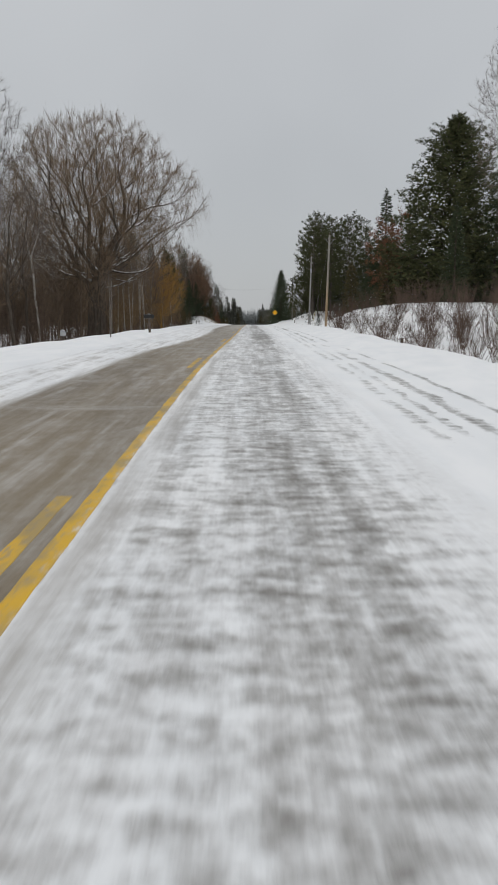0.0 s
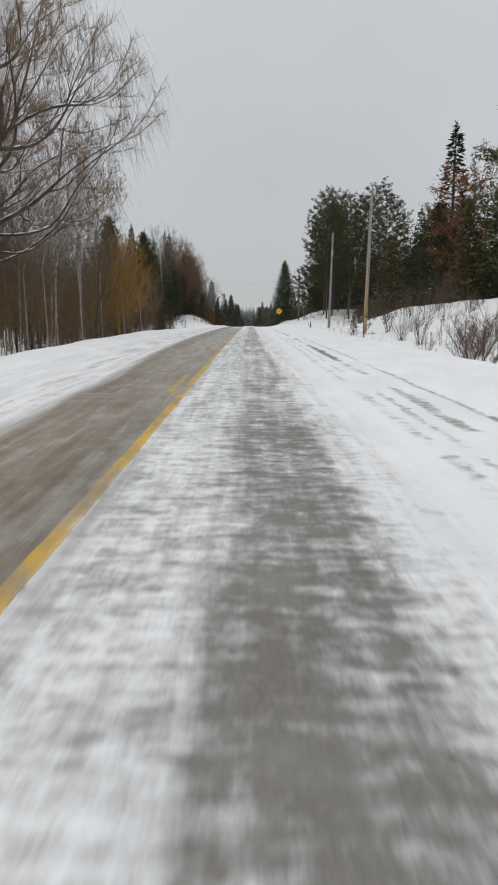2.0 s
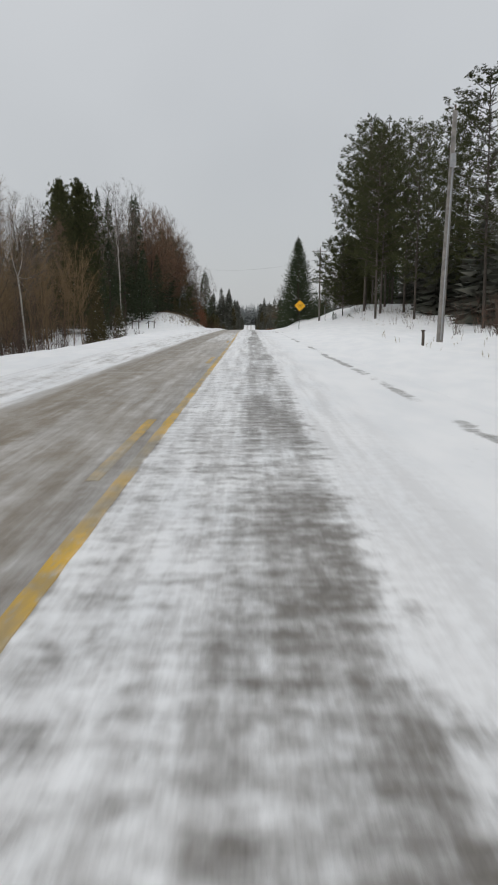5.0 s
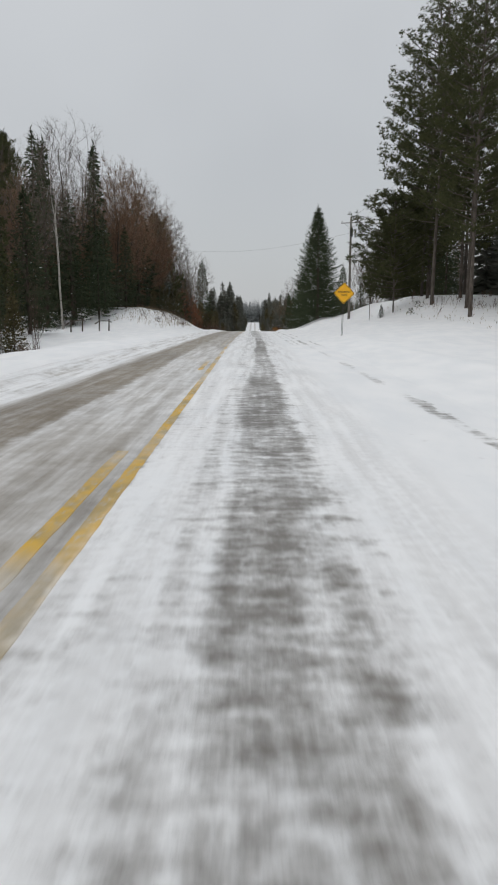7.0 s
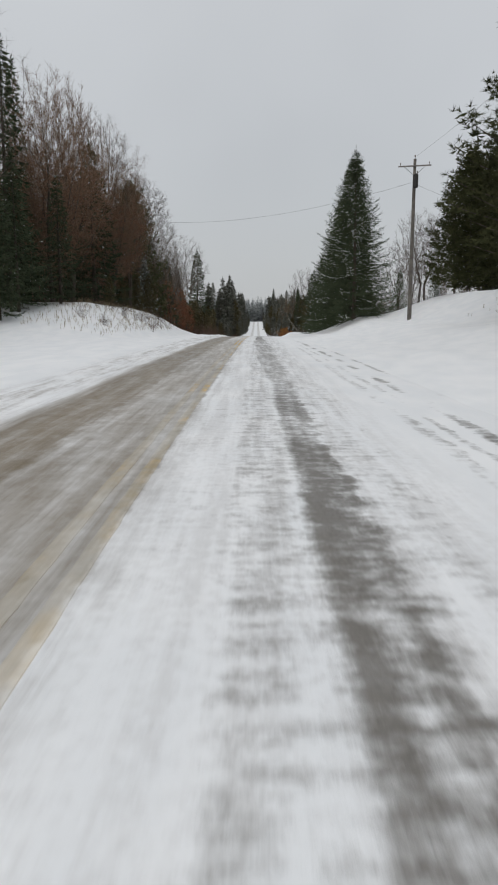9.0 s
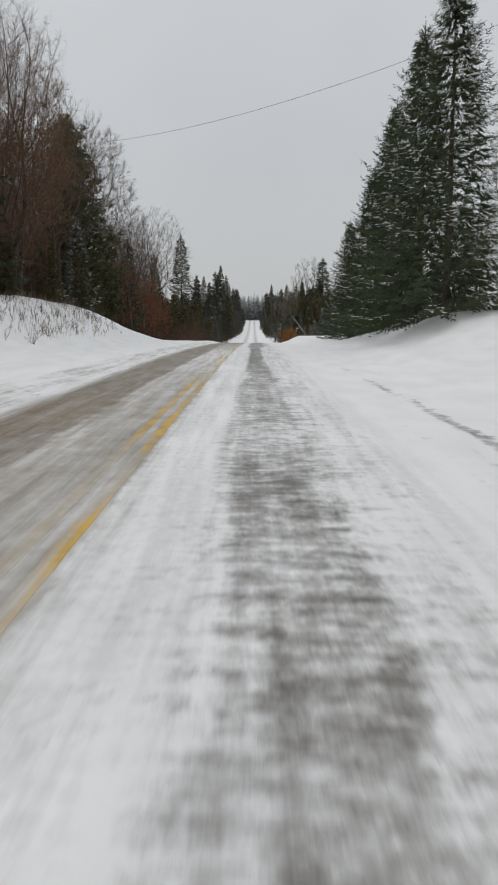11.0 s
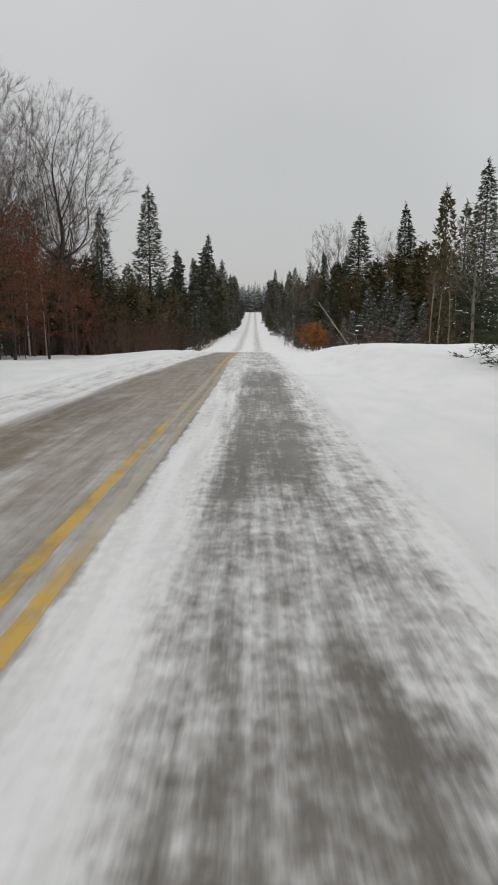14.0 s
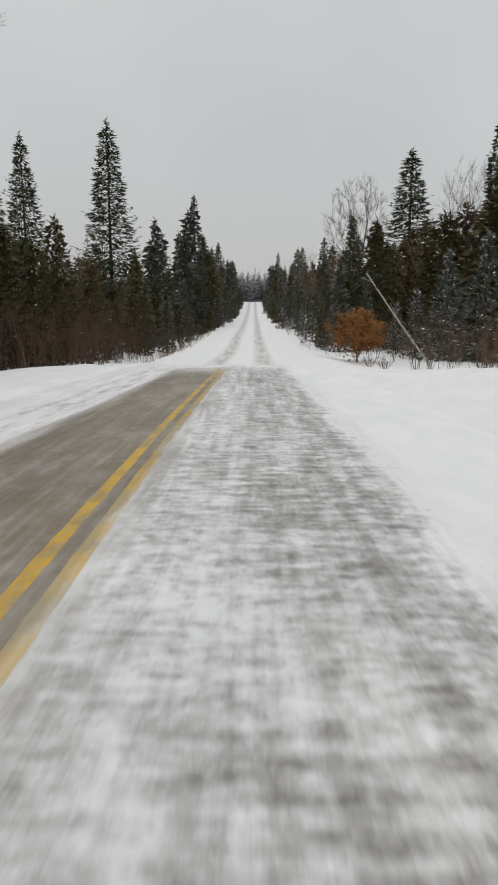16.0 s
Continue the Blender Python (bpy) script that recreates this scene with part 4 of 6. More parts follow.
def shrub(root, seed, h=1.6, stems=16, spread=0.5, mat=None, twigs=12):
    rng = random.Random(seed)
    g = Geo()
    for n in range(stems):
        a = rng.uniform(0, 6.28)
        d = Vector((math.cos(a) * spread * rng.random(), math.sin(a) * spread * rng.random(), 1)).normalized()
        p = Vector((math.cos(a), math.sin(a), 0)) * rng.uniform(0, 0.22) - Vector((0, 0, 0.1))
        ln = h * rng.uniform(0.5, 1.05)
        q1 = p + d * ln * 0.5 + Vector((rng.gauss(0, 0.05), rng.gauss(0, 0.05), 0))
        q2 = p + (d + Vector((d.x * 0.4, d.y * 0.4, 0))).normalized() * ln
        g.tube([p, q1, q2], [0.010, 0.007, 0.002], 3)
        for m in range(twigs):
            c = q1.lerp(q2, rng.random() * 1.15 - 0.15)
            td = (d + Vector((rng.gauss(0, 0.6), rng.gauss(0, 0.6), rng.gauss(0.2, 0.3)))).normalized()
            e = c + td * rng.uniform(0.12, 0.42) * h * 0.6
            g.sliver(c, e, 0.005)
            g.sliver(c.lerp(e, 0.5), c.lerp(e, 0.5) + (td + Vector((rng.gauss(0, 0.6), rng.gauss(0, 0.6), 0.1))).normalized() * 0.16 * h, 0.004)
    g.part("stem", mat or M_BRUSH, root)


made = {}


def place(kind, build, label, category, x, y, scale=1.0, rot=0.0, group="", z=None, squash=1.0):
    """Build a kind once and copy it to each further place."""
    m = pose(x, y, (gz(x, y) if z is None else z), 0, 0, rot) @ Matrix.Diagonal((scale * squash, scale * squash, scale, 1))
    if kind in made:
        s = made[kind].matrix_basis.to_scale()
        ob = copy_thing(made[kind], m @ Matrix.Diagonal((1 / s.x, 1 / s.y, 1 / s.z, 1)))
        tagged(ob, label, category, group)
        return ob
    root = new(category.replace(" ", "_"), None)
    root.empty_display_size = 0.3
    build(root)
    root.matrix_basis = m
    tagged(root, label, category, group)
    made[kind] = root
    return root

# ---- kinds of tree and how each looks ----
def k_spruce(v):
    return ("spruce%d" % v, lambda r: conifer(r, 10 + v, 14, 3.5, 0.07, 0.44, 0.28, 0.23, 0.29, 0.09, core=32, snow=0.010), "dark green spruce with dense drooping boughs", "spruce tree")


def k_fir(v):
    return ("fir%d" % v, lambda r: conifer(r, 30 + v, 14, 2.8, 0.03, 0.42, 0.2, 0.19, 0.25, 0.075, snow=0.012, shape=0.98, core=34), "narrow dark fir with a pointed top, dusted with snow", "fir tree")


def k_gappy(v):
    return ("gappy%d" % v, lambda r: conifer(r, 50 + v, 18, 3.4, 0.08, 0.40, 0.20, 0.17, 0.26, 0.085, gappy=0.06, shape=0.85, fan=0.40, core=70, bole=0.009), "tall old spruce with gaps between its boughs", "spruce tree")


def k_cedar(v):
    return ("cedar%d" % v, lambda r: conifer(r, 70 + v, 10, 2.7, 0.04, 0.38, 0.05, 0.28, 0.36, 0.13, leaf=M_CEDAR, snow=0.02, shape=0.62, gappy=0.08, core=30), "olive-green cedar with ragged foliage and dusted snow", "cedar tree")


def k_young(v):
    return ("young%d" % v, lambda r: conifer(r, 90 + v, 3.6, 1.25, 0.03, 0.27, 0.15, 0.22, 0.17, 0.075, leaf=M_FROST, snow=0.34, core=34, fine=True, snow_w=1.0), "young fir with frosted grey-green needles and snow", "fir tree")


def k_pine(v):
    return ("pine%d" % v, lambda r: pine(r, 110 + v, 23, 4.2, 0.27 - 0.05 * v, 62, *((0.25, 14, 0.046, 0.0, 8) if v < 2 else (0.25, 10, 0.055, 0.0, 6))), "tall red pine with a bare trunk and tufted crown", "pine tree")


def k_wpine(v):
    return ("wpine%d" % v, lambda r: pine(r, 120 + v, 20, 7.2, 0.04, 150, 0.28, (10, 6)[v], (0.062, 0.09)[v], cone=1.0), "broad dark white pine with layered boughs", "pine tree")


def k_midspruce(v):
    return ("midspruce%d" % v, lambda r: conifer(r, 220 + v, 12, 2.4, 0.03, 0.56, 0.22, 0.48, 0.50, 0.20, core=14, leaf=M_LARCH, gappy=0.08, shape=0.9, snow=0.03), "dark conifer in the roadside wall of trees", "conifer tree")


def k_midcedar(v):
    return ("midcedar%d" % v, lambda r: conifer(r, 240 + v, 9, 2.0, 0.03, 0.48, 0.05, 0.40, 0.48, 0.17, core=15, leaf=M_CEDAR, gappy=0.10, shape=0.75, snow=0.03), "bushy olive cedar in the roadside wall of trees", "cedar tree")


def k_larch(v):
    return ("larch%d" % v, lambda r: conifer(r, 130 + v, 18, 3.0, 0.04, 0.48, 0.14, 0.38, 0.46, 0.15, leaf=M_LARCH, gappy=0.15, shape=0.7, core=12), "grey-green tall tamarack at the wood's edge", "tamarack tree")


def k_bare(v):
    return ("bare%d" % v, lambda r: grown_tree(r, 150 + v, 13, 2.4, 2.4, 4.0, 0.10, 240, 7, 0.70, 0.50, thin=0.0075), "bare brown hardwood tree with fine upright twigs", "hardwood tree")


def k_grey(v):
    return ("grey%d" % v, lambda r: grown_tree(r, 170 + v, 16, 3.6, 4.8, 5.2, 0.16, 520, 8, 0.70, 0.50, thin=0.0060, twig=M_GREYTWIG), "tall bare grey hardwood with a twiggy crown", "hardwood tree")


def k_elm(v):
    return ("elm%d" % v, lambda r: grown_tree(r, 260 + v, 18, 4.7, 6.2, 6.4, 0.22, 1800, 11, 0.52, 0.38, twig=M_GREYTWIG, thin=0.0052, up=0.1), "spreading bare hardwood with a fine rounded crown", "hardwood tree")


def k_bigbirch(v):
    return ("bigbirch%d" % v, lambda r: grown_tree(r, 270 + v, 20, 3.4, 6.5, 10.5, 0.15, 1300, 6, 0.42, 0.36, bark=M_BIRCH, twig=M_GREYTWIG, thin=0.007), "tall birch with a pale trunk and fine grey twigs", "birch tree")


def k_russet(v):
    return ("russet%d" % v, lambda r: grown_tree(r, 280 + v, 16, 3.9, 1.6, 2.5, 0.17, 1100, 8, 0.60, 0.50, twig=M_RUSSET, thin=0.0075, leaf=M_OAKLEAF, leaf_n=1, leaf_z=0.6), "round-crowned oak with russet twigs and dead leaves", "oak tree")


def k_birch(v):
    return ("birch%d" % v, lambda r: grown_tree(r, 190 + v, 17, 2.4, 5.0, 9.0, 0.085, 380, 7, 0.65, 0.45, thin=0.007, bark=M_BIRCH, twig=M_GREYTWIG), "bare birch with a pale slender trunk", "birch tree")


def k_rust(v):
    return ("rust%d" % v, lambda r: grown_tree(r, 210 + v, 9, 2.1, 0.8, 3.0, 0.09, 220, 6, 0.45, 0.14, leaf=M_RUST, leaf_n=4), "young oak holding rust-brown dead leaves", "oak tree")


VARIANTS = {"spruce": (k_spruce, 3), "fir": (k_fir, 3), "gappy": (k_gappy, 2), "cedar": (k_cedar, 3), "young": (k_young, 2), "pine": (k_pine, 3),
            "larch": (k_larch, 2), "midspruce": (k_midspruce, 4), "midcedar": (k_midcedar, 3), "wpine": (k_wpine, 2), "bare": (k_bare, 4), "grey": (k_grey, 3), "birch": (k_birch, 3), "elm": (k_elm, 2), "russet": (k_russet, 2), "bigbirch": (k_bigbirch, 2), "rust": (k_rust, 2)}
HEIGHT = {"midspruce": 12, "midcedar": 9, "wpine": 20, "spruce": 14, "fir": 14, "gappy": 18, "cedar": 10, "young": 3.6, "pine": 25, "larch": 18, "bare": 13, "grey": 16, "birch": 17, "elm": 18, "russet": 16, "bigbirch": 20, "rust": 9}
grow = random.Random(5)
spots = []


def tree(name, x, y, height, group="", rot=None, v=None, squash=1.0, z=None):
    fn, n = VARIANTS[name]
    kind, build, label, cat = fn(grow.randrange(n) if v is None else v % n)
    spots.append((x, y))
    return place(kind, build, label, cat, x, y, height / HEIGHT[name], grow.uniform(0, 360) if rot is None else rot, group, z, squash)


def wood(count, x0, x1, y0, y1, mix, apart, group):
    """Trees scattered over a stretch, none closer than apart to another. mix: (kind, share, low, high)."""
    names = [m[0] for m in mix]
    shares = [m[1] for m in mix]
    lost = 0
    while count and lost < 4000:
        x, y = grow.uniform(x0, x1), grow.uniform(y0, y1)
        if any((x - a) ** 2 + (y - b) ** 2 < apart * apart for a, b in spots):
            lost += 1
            continue
        name = grow.choices(names, shares)[0]
        lo, hi = [(m[2], m[3]) for m in mix if m[0] == name][0]
        tree(name, x, y, grow.uniform(lo, hi), group, squash=grow.uniform(0.85, 1.2))
        count -= 1


# ---- left of the road, from the start ----
place("willow", lambda r: grown_tree(r, 7, 20.4, 8.6, 4.4, 5.2, 0.80, 3700, 11, 0.80, 0.26, twig=M_WILLOW, hang=0.80, snowy=True, thin=0.0070), "huge old willow with bare drooping twigs", "willow tree", -14.0, 62, 1.0, 0)
spots.append((-14.4, 62))
place("gold", lambda r: grown_tree(r, 8, 9.6, 2.7, 2.0, 1.2, 0.11, 1150, 9, 0.75, 0.45, M_GOLD, M_GOLD, up=0.9, thin=0.007),
      "bushy golden willow with orange winter twigs", "willow tree", -12.5, 96, 1.12, 0)
spots.append((-12.5, 96))
tree("elm", -22, 52, 21.5, v=1, rot=200)
tree("grey", -19.5, 44, 15, v=1)
tree("grey", -24, 58, 17, v=2)
tree("bare", -20.5, 60, 15, v=0)
tree("bare", -18, 52, 12, v=2)
tree("bigbirch", -14.5, 95.6, 20.5, "birches by the road", v=0)
tree("bigbirch", -14.2, 88, 18.5, "birches by the road", v=1)
tree("birch", -15.5, 84, 15, "birches by the road", v=1)
tree("birch", -14.0, 80, 13, "birches by the road", v=2)
tree("birch", -16.6, 163, 17.5, "birches by the road", v=1)
tree("birch", -17.5, 148, 15, "birches by the road", v=2)
for x, y, h in ((-12.3, 127, 3.6), (-12.8, 131, 4.4), (-13.6, 135, 4.8), (-12.4, 138.5, 3.4)):
    tree("cedar", x, y, h, "snow-dusted cedars by the verge")
tree("wpine", -17.6, 146, 15.5, v=1, squash=0.6)
tree("fir", -18.8, 166, 16.5, v=1)
tree("fir", -21.0, 171, 18, v=2)
tree("grey", -17.8, 158, 15, v=1)
tree("wpine", -33.9, 199.9, 25, v=0, squash=0.55)
tree("gappy", -27.8, 195, 22.5, v=1)
tree("fir", -18.9, 186.9, 18.5, v=0, squash=0.8)
tree("fir", -17.2, 179, 17.5, v=1)
tree("spruce", -15.6, 176, 10)
tree("spruce", -14.4, 181.5, 9)
tree("spruce", -19.5, 190, 12)
tree("russet", -15.5, 205, 19, v=0, rot=120)
tree("grey", -18.0, 210, 22, v=2)
tree("bare", -15.0, 213, 17, v=1)
tree("russet", -14.8, 201, 15.5, v=0)
tree("russet", -16.0, 187.5, 17, v=1, rot=60)
tree("russet", -16.8, 194, 18, v=0, rot=200)
for x, y, h in ((-12.8, 205, 3.6), (-12.5, 211, 4.4), (-13.0, 216.5, 4.2), (-13.2, 198, 3.2), (-12.6, 190, 2.6)):
    tree("cedar", x, y, h, "low cedars on the mound")
tree("russet", -15.8, 207.5, 17, v=1)
tree("bare", -16.0, 218, 18, v=2)
tree("cedar", -14.8, 219, 6.5, v=2, squash=0.9)
tree("wpine", -17.3, 226.7, 19.5, v=1, rot=30, squash=0.80)
tree("young", -13.6, 214.5, 6.5)
tree("rust", -13.2, 230, 8)
tree("grey", -14.2, 236, 14, v=1)
tree("elm", -13.9, 256, 19, v=0)
tree("elm", -17.5, 250, 19, v=1)
tree("elm", -16.6, 229, 21, v=0, rot=70)
tree("birch", -18.3, 255, 15, v=0)
tree("birch", -14.6, 253.5, 16, v=1, squash=0.5)
tree("birch", -15.3, 252, 13, v=2)
tree("rust", -15.5, 249, 7.5, v=0)
tree("rust", -17.5, 246, 9, v=1)
tree("rust", -13.0, 261, 6.0, v=0)
tree("gappy", -15.2, 307.6, 22.4, v=0, rot=40, squash=1.35)
tree("gappy", -18.1, 289, 16.8, v=1, squash=1.2)
for x, y, h in ((-14.2, 264, 8.8), (-15.8, 262.5, 9.5), (-17.2, 265, 9.2), (-15.0, 267, 8.4)):
    tree("cedar", x, y, h, "cedars at the foot of the hill", squash=1.15)
tree("larch", -17.4, 405, 18.5, v=0)
tree("larch", -15.1, 436, 21.5, v=1)
tree("larch", -12.5, 481, 21, v=0)
for x, y, h in ((-12.8, 62, 9.5), (-13.3, 65.5, 11), (-12.6, 69, 10), (-13.8, 71, 12.5), (-12.9, 74, 11), (-13.4, 77, 12), (-12.7, 82.5, 11.5), (-13.2, 85.5, 13), (-13.0, 91, 12), (-12.8, 101, 11)):
    tree("birch", x, y, h, "birches by the road", squash=0.8)
LEFT_0 = (("bare", 6, 8, 13), ("grey", 2, 9, 14), ("birch", 1.3, 9, 14))
LEFT_A = (("bare", 6, 8, 13), ("grey", 2, 9, 14), ("birch", 1.3, 9, 14), ("spruce", 0.5, 5, 9), ("fir", 0.3, 6, 10))
wood(27, -24, -12.6, 34, 84, LEFT_0, 1.5, "trees of the roadside wood")
wood(27, -24, -12.6, 84, 128, LEFT_A, 1.5, "trees of the roadside wood")
for x, y, h in ((-14.3, 141, 6), (-15.6, 151, 10), (-17.0, 168, 12), (-15.4, 172, 9)):
    tree("spruce", x, y, h, "trees of the roadside wood")
wood(26, -28, -16.6, 128, 172, (("bare", 3, 9, 14), ("grey", 2, 10, 15), ("birch", 1, 10, 15), ("fir", 2.5, 8, 13), ("spruce", 3, 6, 12), ("cedar", 1, 5, 8)), 1.8, "trees of the roadside wood")
wood(26, -32, -14.5, 172, 226, (("spruce", 3, 9, 15), ("fir", 2, 10, 17), ("grey", 2, 16, 20), ("russet", 3, 14, 18), ("rust", 1, 8, 12)), 2.1, "trees of the roadside wood")
for x, y, h, k in ((-13.6, 228, 10.5, "bare"), (-12.4, 231, 12.5, "grey"), (-13.4, 235, 11, "spruce"), (-12.6, 239, 8, "rust"),
                (-13.2, 243, 9, "rust"), (-14.8, 240, 14, "grey"), (-12.8, 248, 7.5, "rust"), (-12.6, 254, 6.5, "rust"), (-14.2, 259, 14, "bare"), (-15.4, 262, 14.5, "grey"), (-17, 258, 15, "grey")):
    tree(k, x, y, h, "trees of the roadside wood")
wood(34, -30, -13.0, 216, 268, (("bare", 3, 10, 15), ("grey", 2, 12, 16), ("spruce", 1.5, 6, 11), ("rust", 3, 5, 9), ("cedar", 1.5, 5, 8)), 1.6, "trees of the roadside wood")
wood(38, -24, -10.5, 266, 318, (("spruce", 1.3, 7, 11), ("cedar", 4, 6, 10), ("fir", 1, 8, 13), ("bare", 3, 6, 10), ("rust", 0.6, 4, 6)), 1.6, "trees of the roadside wood")
wood(24, -11.5, -6.8, 284, 330, (("midcedar", 2, 3, 6), ("midspruce", 2, 3, 6.5), ("bare", 1, 4, 7)), 1.3, "trees of the roadside wood")
wood(66, -18, -6.4, 318, 500, (("midspruce", 5, 10, 16), ("midcedar", 2, 7, 11), ("larch", 1, 15, 19), ("bare", 0.8, 9, 13)), 1.5, "trees of the roadside wood")
wood(46, -5.7, -3.9, 318, 505, (("midcedar", 2, 1.8, 4), ("midspruce", 3, 2, 6)), 1.2, "trees of the roadside wood")

# ---- right of the road ----
tree("wpine", 20.4, 71.7, 18.3, v=0, rot=0, squash=1.12)
tree("spruce", 17.5, 77, 11, v=1)
tree("spruce", 23.5, 68, 13, v=2)
tree("spruce", 25.5, 60, 13, v=1)
tree("spruce", 18.5, 64, 9, v=0)
tree("cedar", 15.2, 78, 7)
tree("spruce", 24.5, 80, 15, v=0)
tree("wpine", 19.0, 100, 11.5, v=1)
tree("spruce", 23.0, 112, 12.0, v=0)
tree("fir", 16.4, 86.7, 14.2, v=0, squash=1.35)
tree("rust", 16.0, 83.5, 11.0, v=1)
tree("rust", 16.9, 80, 11.8, v=0, squash=0.75)
tree("bigbirch", 22.0, 60, 23.5, v=1)
tree("spruce", 15.5, 93, 9)
tree("young", 11.6, 97.5, 1.9)
tree("young", 12.8, 101, 2.2)
tree("cedar", 14.0, 98, 7.5)
for x, y, h in ((17.9, 126.3, 20.3), (14.4, 160.4, 24.0), (12.6, 143, 19.5), (14.2, 149, 21), (15.8, 140, 19), (17.2, 151, 22), (19.5, 144, 21),
                (13.4, 155, 22.5), (16.4, 158, 23), (20.5, 155, 22), (22, 135, 19), (23, 148, 22), (15, 165, 22), (18.5, 164, 23), (21.5, 125, 12.5), (17.5, 173, 22)):
    tree("pine", x, y, h, "stand of red pines", v=0 if y < 127 else 2 if x > 16.2 else None, squash=1.02 if y < 127 else 0.90)
place("low_pine", lambda r: pine(r, 140, 9.0, 3.2, 0.20, 70, 0.30, 11, 0.055), "small bushy pine on a short trunk", "pine tree", 11.6, 160.4, 1.0, 0)
for n, (x, y, h) in enumerate(((8.0, 189.6, 13.6), (8.7, 197.5, 14.5), (8.8, 205.5, 13.7), (8.6, 212.0, 11.8), (8.5, 222.8, 10.2))):
    place("hero_spruce", lambda r: boughed_spruce(r, 301, 14.0, 5.0), "big dense spruce with snow caught on its boughs", "spruce tree", x, y, h / 14.0, n * 80, "row of spruces on the mound")
    spots.append((x, y))
tree("grey", 17, 206, 12)
tree("grey", 20, 203, 13)
tree("gappy", 13.1, 292.2, 16.0, v=1, rot=10, squash=1.75)
tree("fir", 10.1, 307.5, 13.0, v=2, squash=0.8)
tree("grey", 12.5, 318, 19)
tree("grey", 15.5, 283, 14)
tree("birch", 16.8, 268, 10.5, squash=0.6)
tree("birch", 17.6, 267, 9.5, squash=0.6)
tree("birch", 18.5, 268.5, 11, squash=0.6)
tree("gappy", 16.0, 280, 15.5, v=1)
for x, y, h in ((14.8, 277, 10.0), (13.2, 281.5, 9.6), (16.6, 275, 10.4), (18.0, 279, 11.5), (12.0, 287, 9.0), (15.6, 285, 10.8)):
    tree("cedar", x, y, h, "tall cedars below the road", squash=1.25)
tree("cedar", 14.6, 259, 12.4, v=1, squash=0.62)
tree("spruce", 17.6, 284, 14, v=0, squash=0.9)
tree("spruce", 18.2, 266, 13, v=1, squash=0.9)
tree("gappy", 21.2, 270, 17.4, v=0, squash=1.2)
for x, y, h in ((9.95, 244, 4.4), (10.5, 244.5, 4.0), (11.6, 246, 4.5)):
    place("pale_sapling", lambda r: grown_tree(r, 403, 4.4, 0.4, 2.4, 3.2, 0.036, 26, 4, 0.22, 0.3, M_PALEBARK, M_GREYTWIG, up=0.8, thin=0.005), "slender pale sapling in the snow", "sapling", x, y, h / 4.4, x * 90, "saplings by the mailbox")
place("vase_tree", lambda r: grown_tree(r, 404, 8.8, 2.1, 2.2, 2.6, 0.10, 230, 6, 0.45, 0.45, M_PALEBARK, M_PALEBARK, up=0.75, thin=0.006), "pale bare tree with upswept branches", "hardwood tree", 13.6, 248, 1.0, 0)
for x, y, h in ((11.3, 273.5, 6.2), (13.0, 272, 7.0), (12.2, 276, 5.4), (10.2, 276.5, 4.2), (9.9, 281, 3.4), (14.2, 270.5, 5.6), (15.6, 269, 4.6), (8.4, 293, 3.0), (7.6, 312, 3.2), (8.2, 330, 4.0)):
    tree("young", x, y, h, "young firs below the road")
RIGHT_A = (("spruce", 3, 6, 10), ("cedar", 2, 5, 8), ("bare", 2, 6, 9), ("fir", 2, 7, 10))
wood(20, 17.5, 32, 62, 118, RIGHT_A, 2.2, "trees on the bank")
wood(8, 22, 34, 122, 172, (("pine", 1, 12, 14), ("spruce", 3, 6, 10)), 2.6, "trees behind the pines")
tree("wpine", 19.5, 187, 13, v=0)
tree("wpine", 16.2, 185.5, 10.5, v=1)
tree("spruce", 21.5, 181, 12)
tree("pine", 18.5, 176, 16)
tree("spruce", 24, 192, 12, v=1)
wood(14, 16, 34, 186, 226, (("grey", 3, 9, 13), ("spruce", 2, 8, 12), ("cedar", 1, 6, 9)), 2.2, "trees behind the field")
wood(46, 9.6, 28, 278, 318, (("cedar", 4, 7, 12), ("spruce", 1.2, 8, 12), ("fir", 1, 9, 13), ("bare", 2, 8, 12), ("grey", 1, 9, 13)), 1.5, "trees of the roadside wood")
wood(26, 5.2, 9.8, 282, 330, (("midcedar", 2, 3, 6), ("midspruce", 3, 3, 7), ("young", 1, 2.5, 4)), 1.3, "trees of the roadside wood")
wood(62, 5.4, 17, 318, 500, (("midspruce", 5, 9, 14), ("midcedar", 2, 7, 11), ("larch", 0.8, 12, 17), ("bare", 0.8, 9, 13)), 1.5, "trees of the roadside wood")
wood(46, 3.0, 4.9, 318, 505, (("midcedar", 2, 1.8, 4), ("midspruce", 3, 2, 6)), 1.2, "trees of the roadside wood")


# ---- woods farther back, one mass each ----
def far_conifer(g, rng, x, y, h):
    z0 = gz(x, y)
    g.tube([Vector((x, y, z0 - 0.3)), Vector((x, y, z0 + h * 0.95))], [0.012 * h, 0.02], 4)
    n = 95
    for i in range(n):
        f = (i + rng.random()) / n
        f = f * f * 0.5 + f * 0.5
        r = 0.22 * h * (1 - f) ** 0.75 * rng.uniform(0.7, 1.15) + 0.12
        a = i * 2.4 + rng.uniform(-0.4, 0.4)
        d = Vector((math.cos(a), math.sin(a), -0.30 + 0.75 * f + rng.uniform(-0.12, 0.12))).normalized()
        g.blade(Vector((x, y, z0 + h * (0.05 + 0.94 * f))), d, Vector((-math.sin(a), math.cos(a), rng.uniform(-0.7, 0.7))).normalized(), r, r * 0.5)


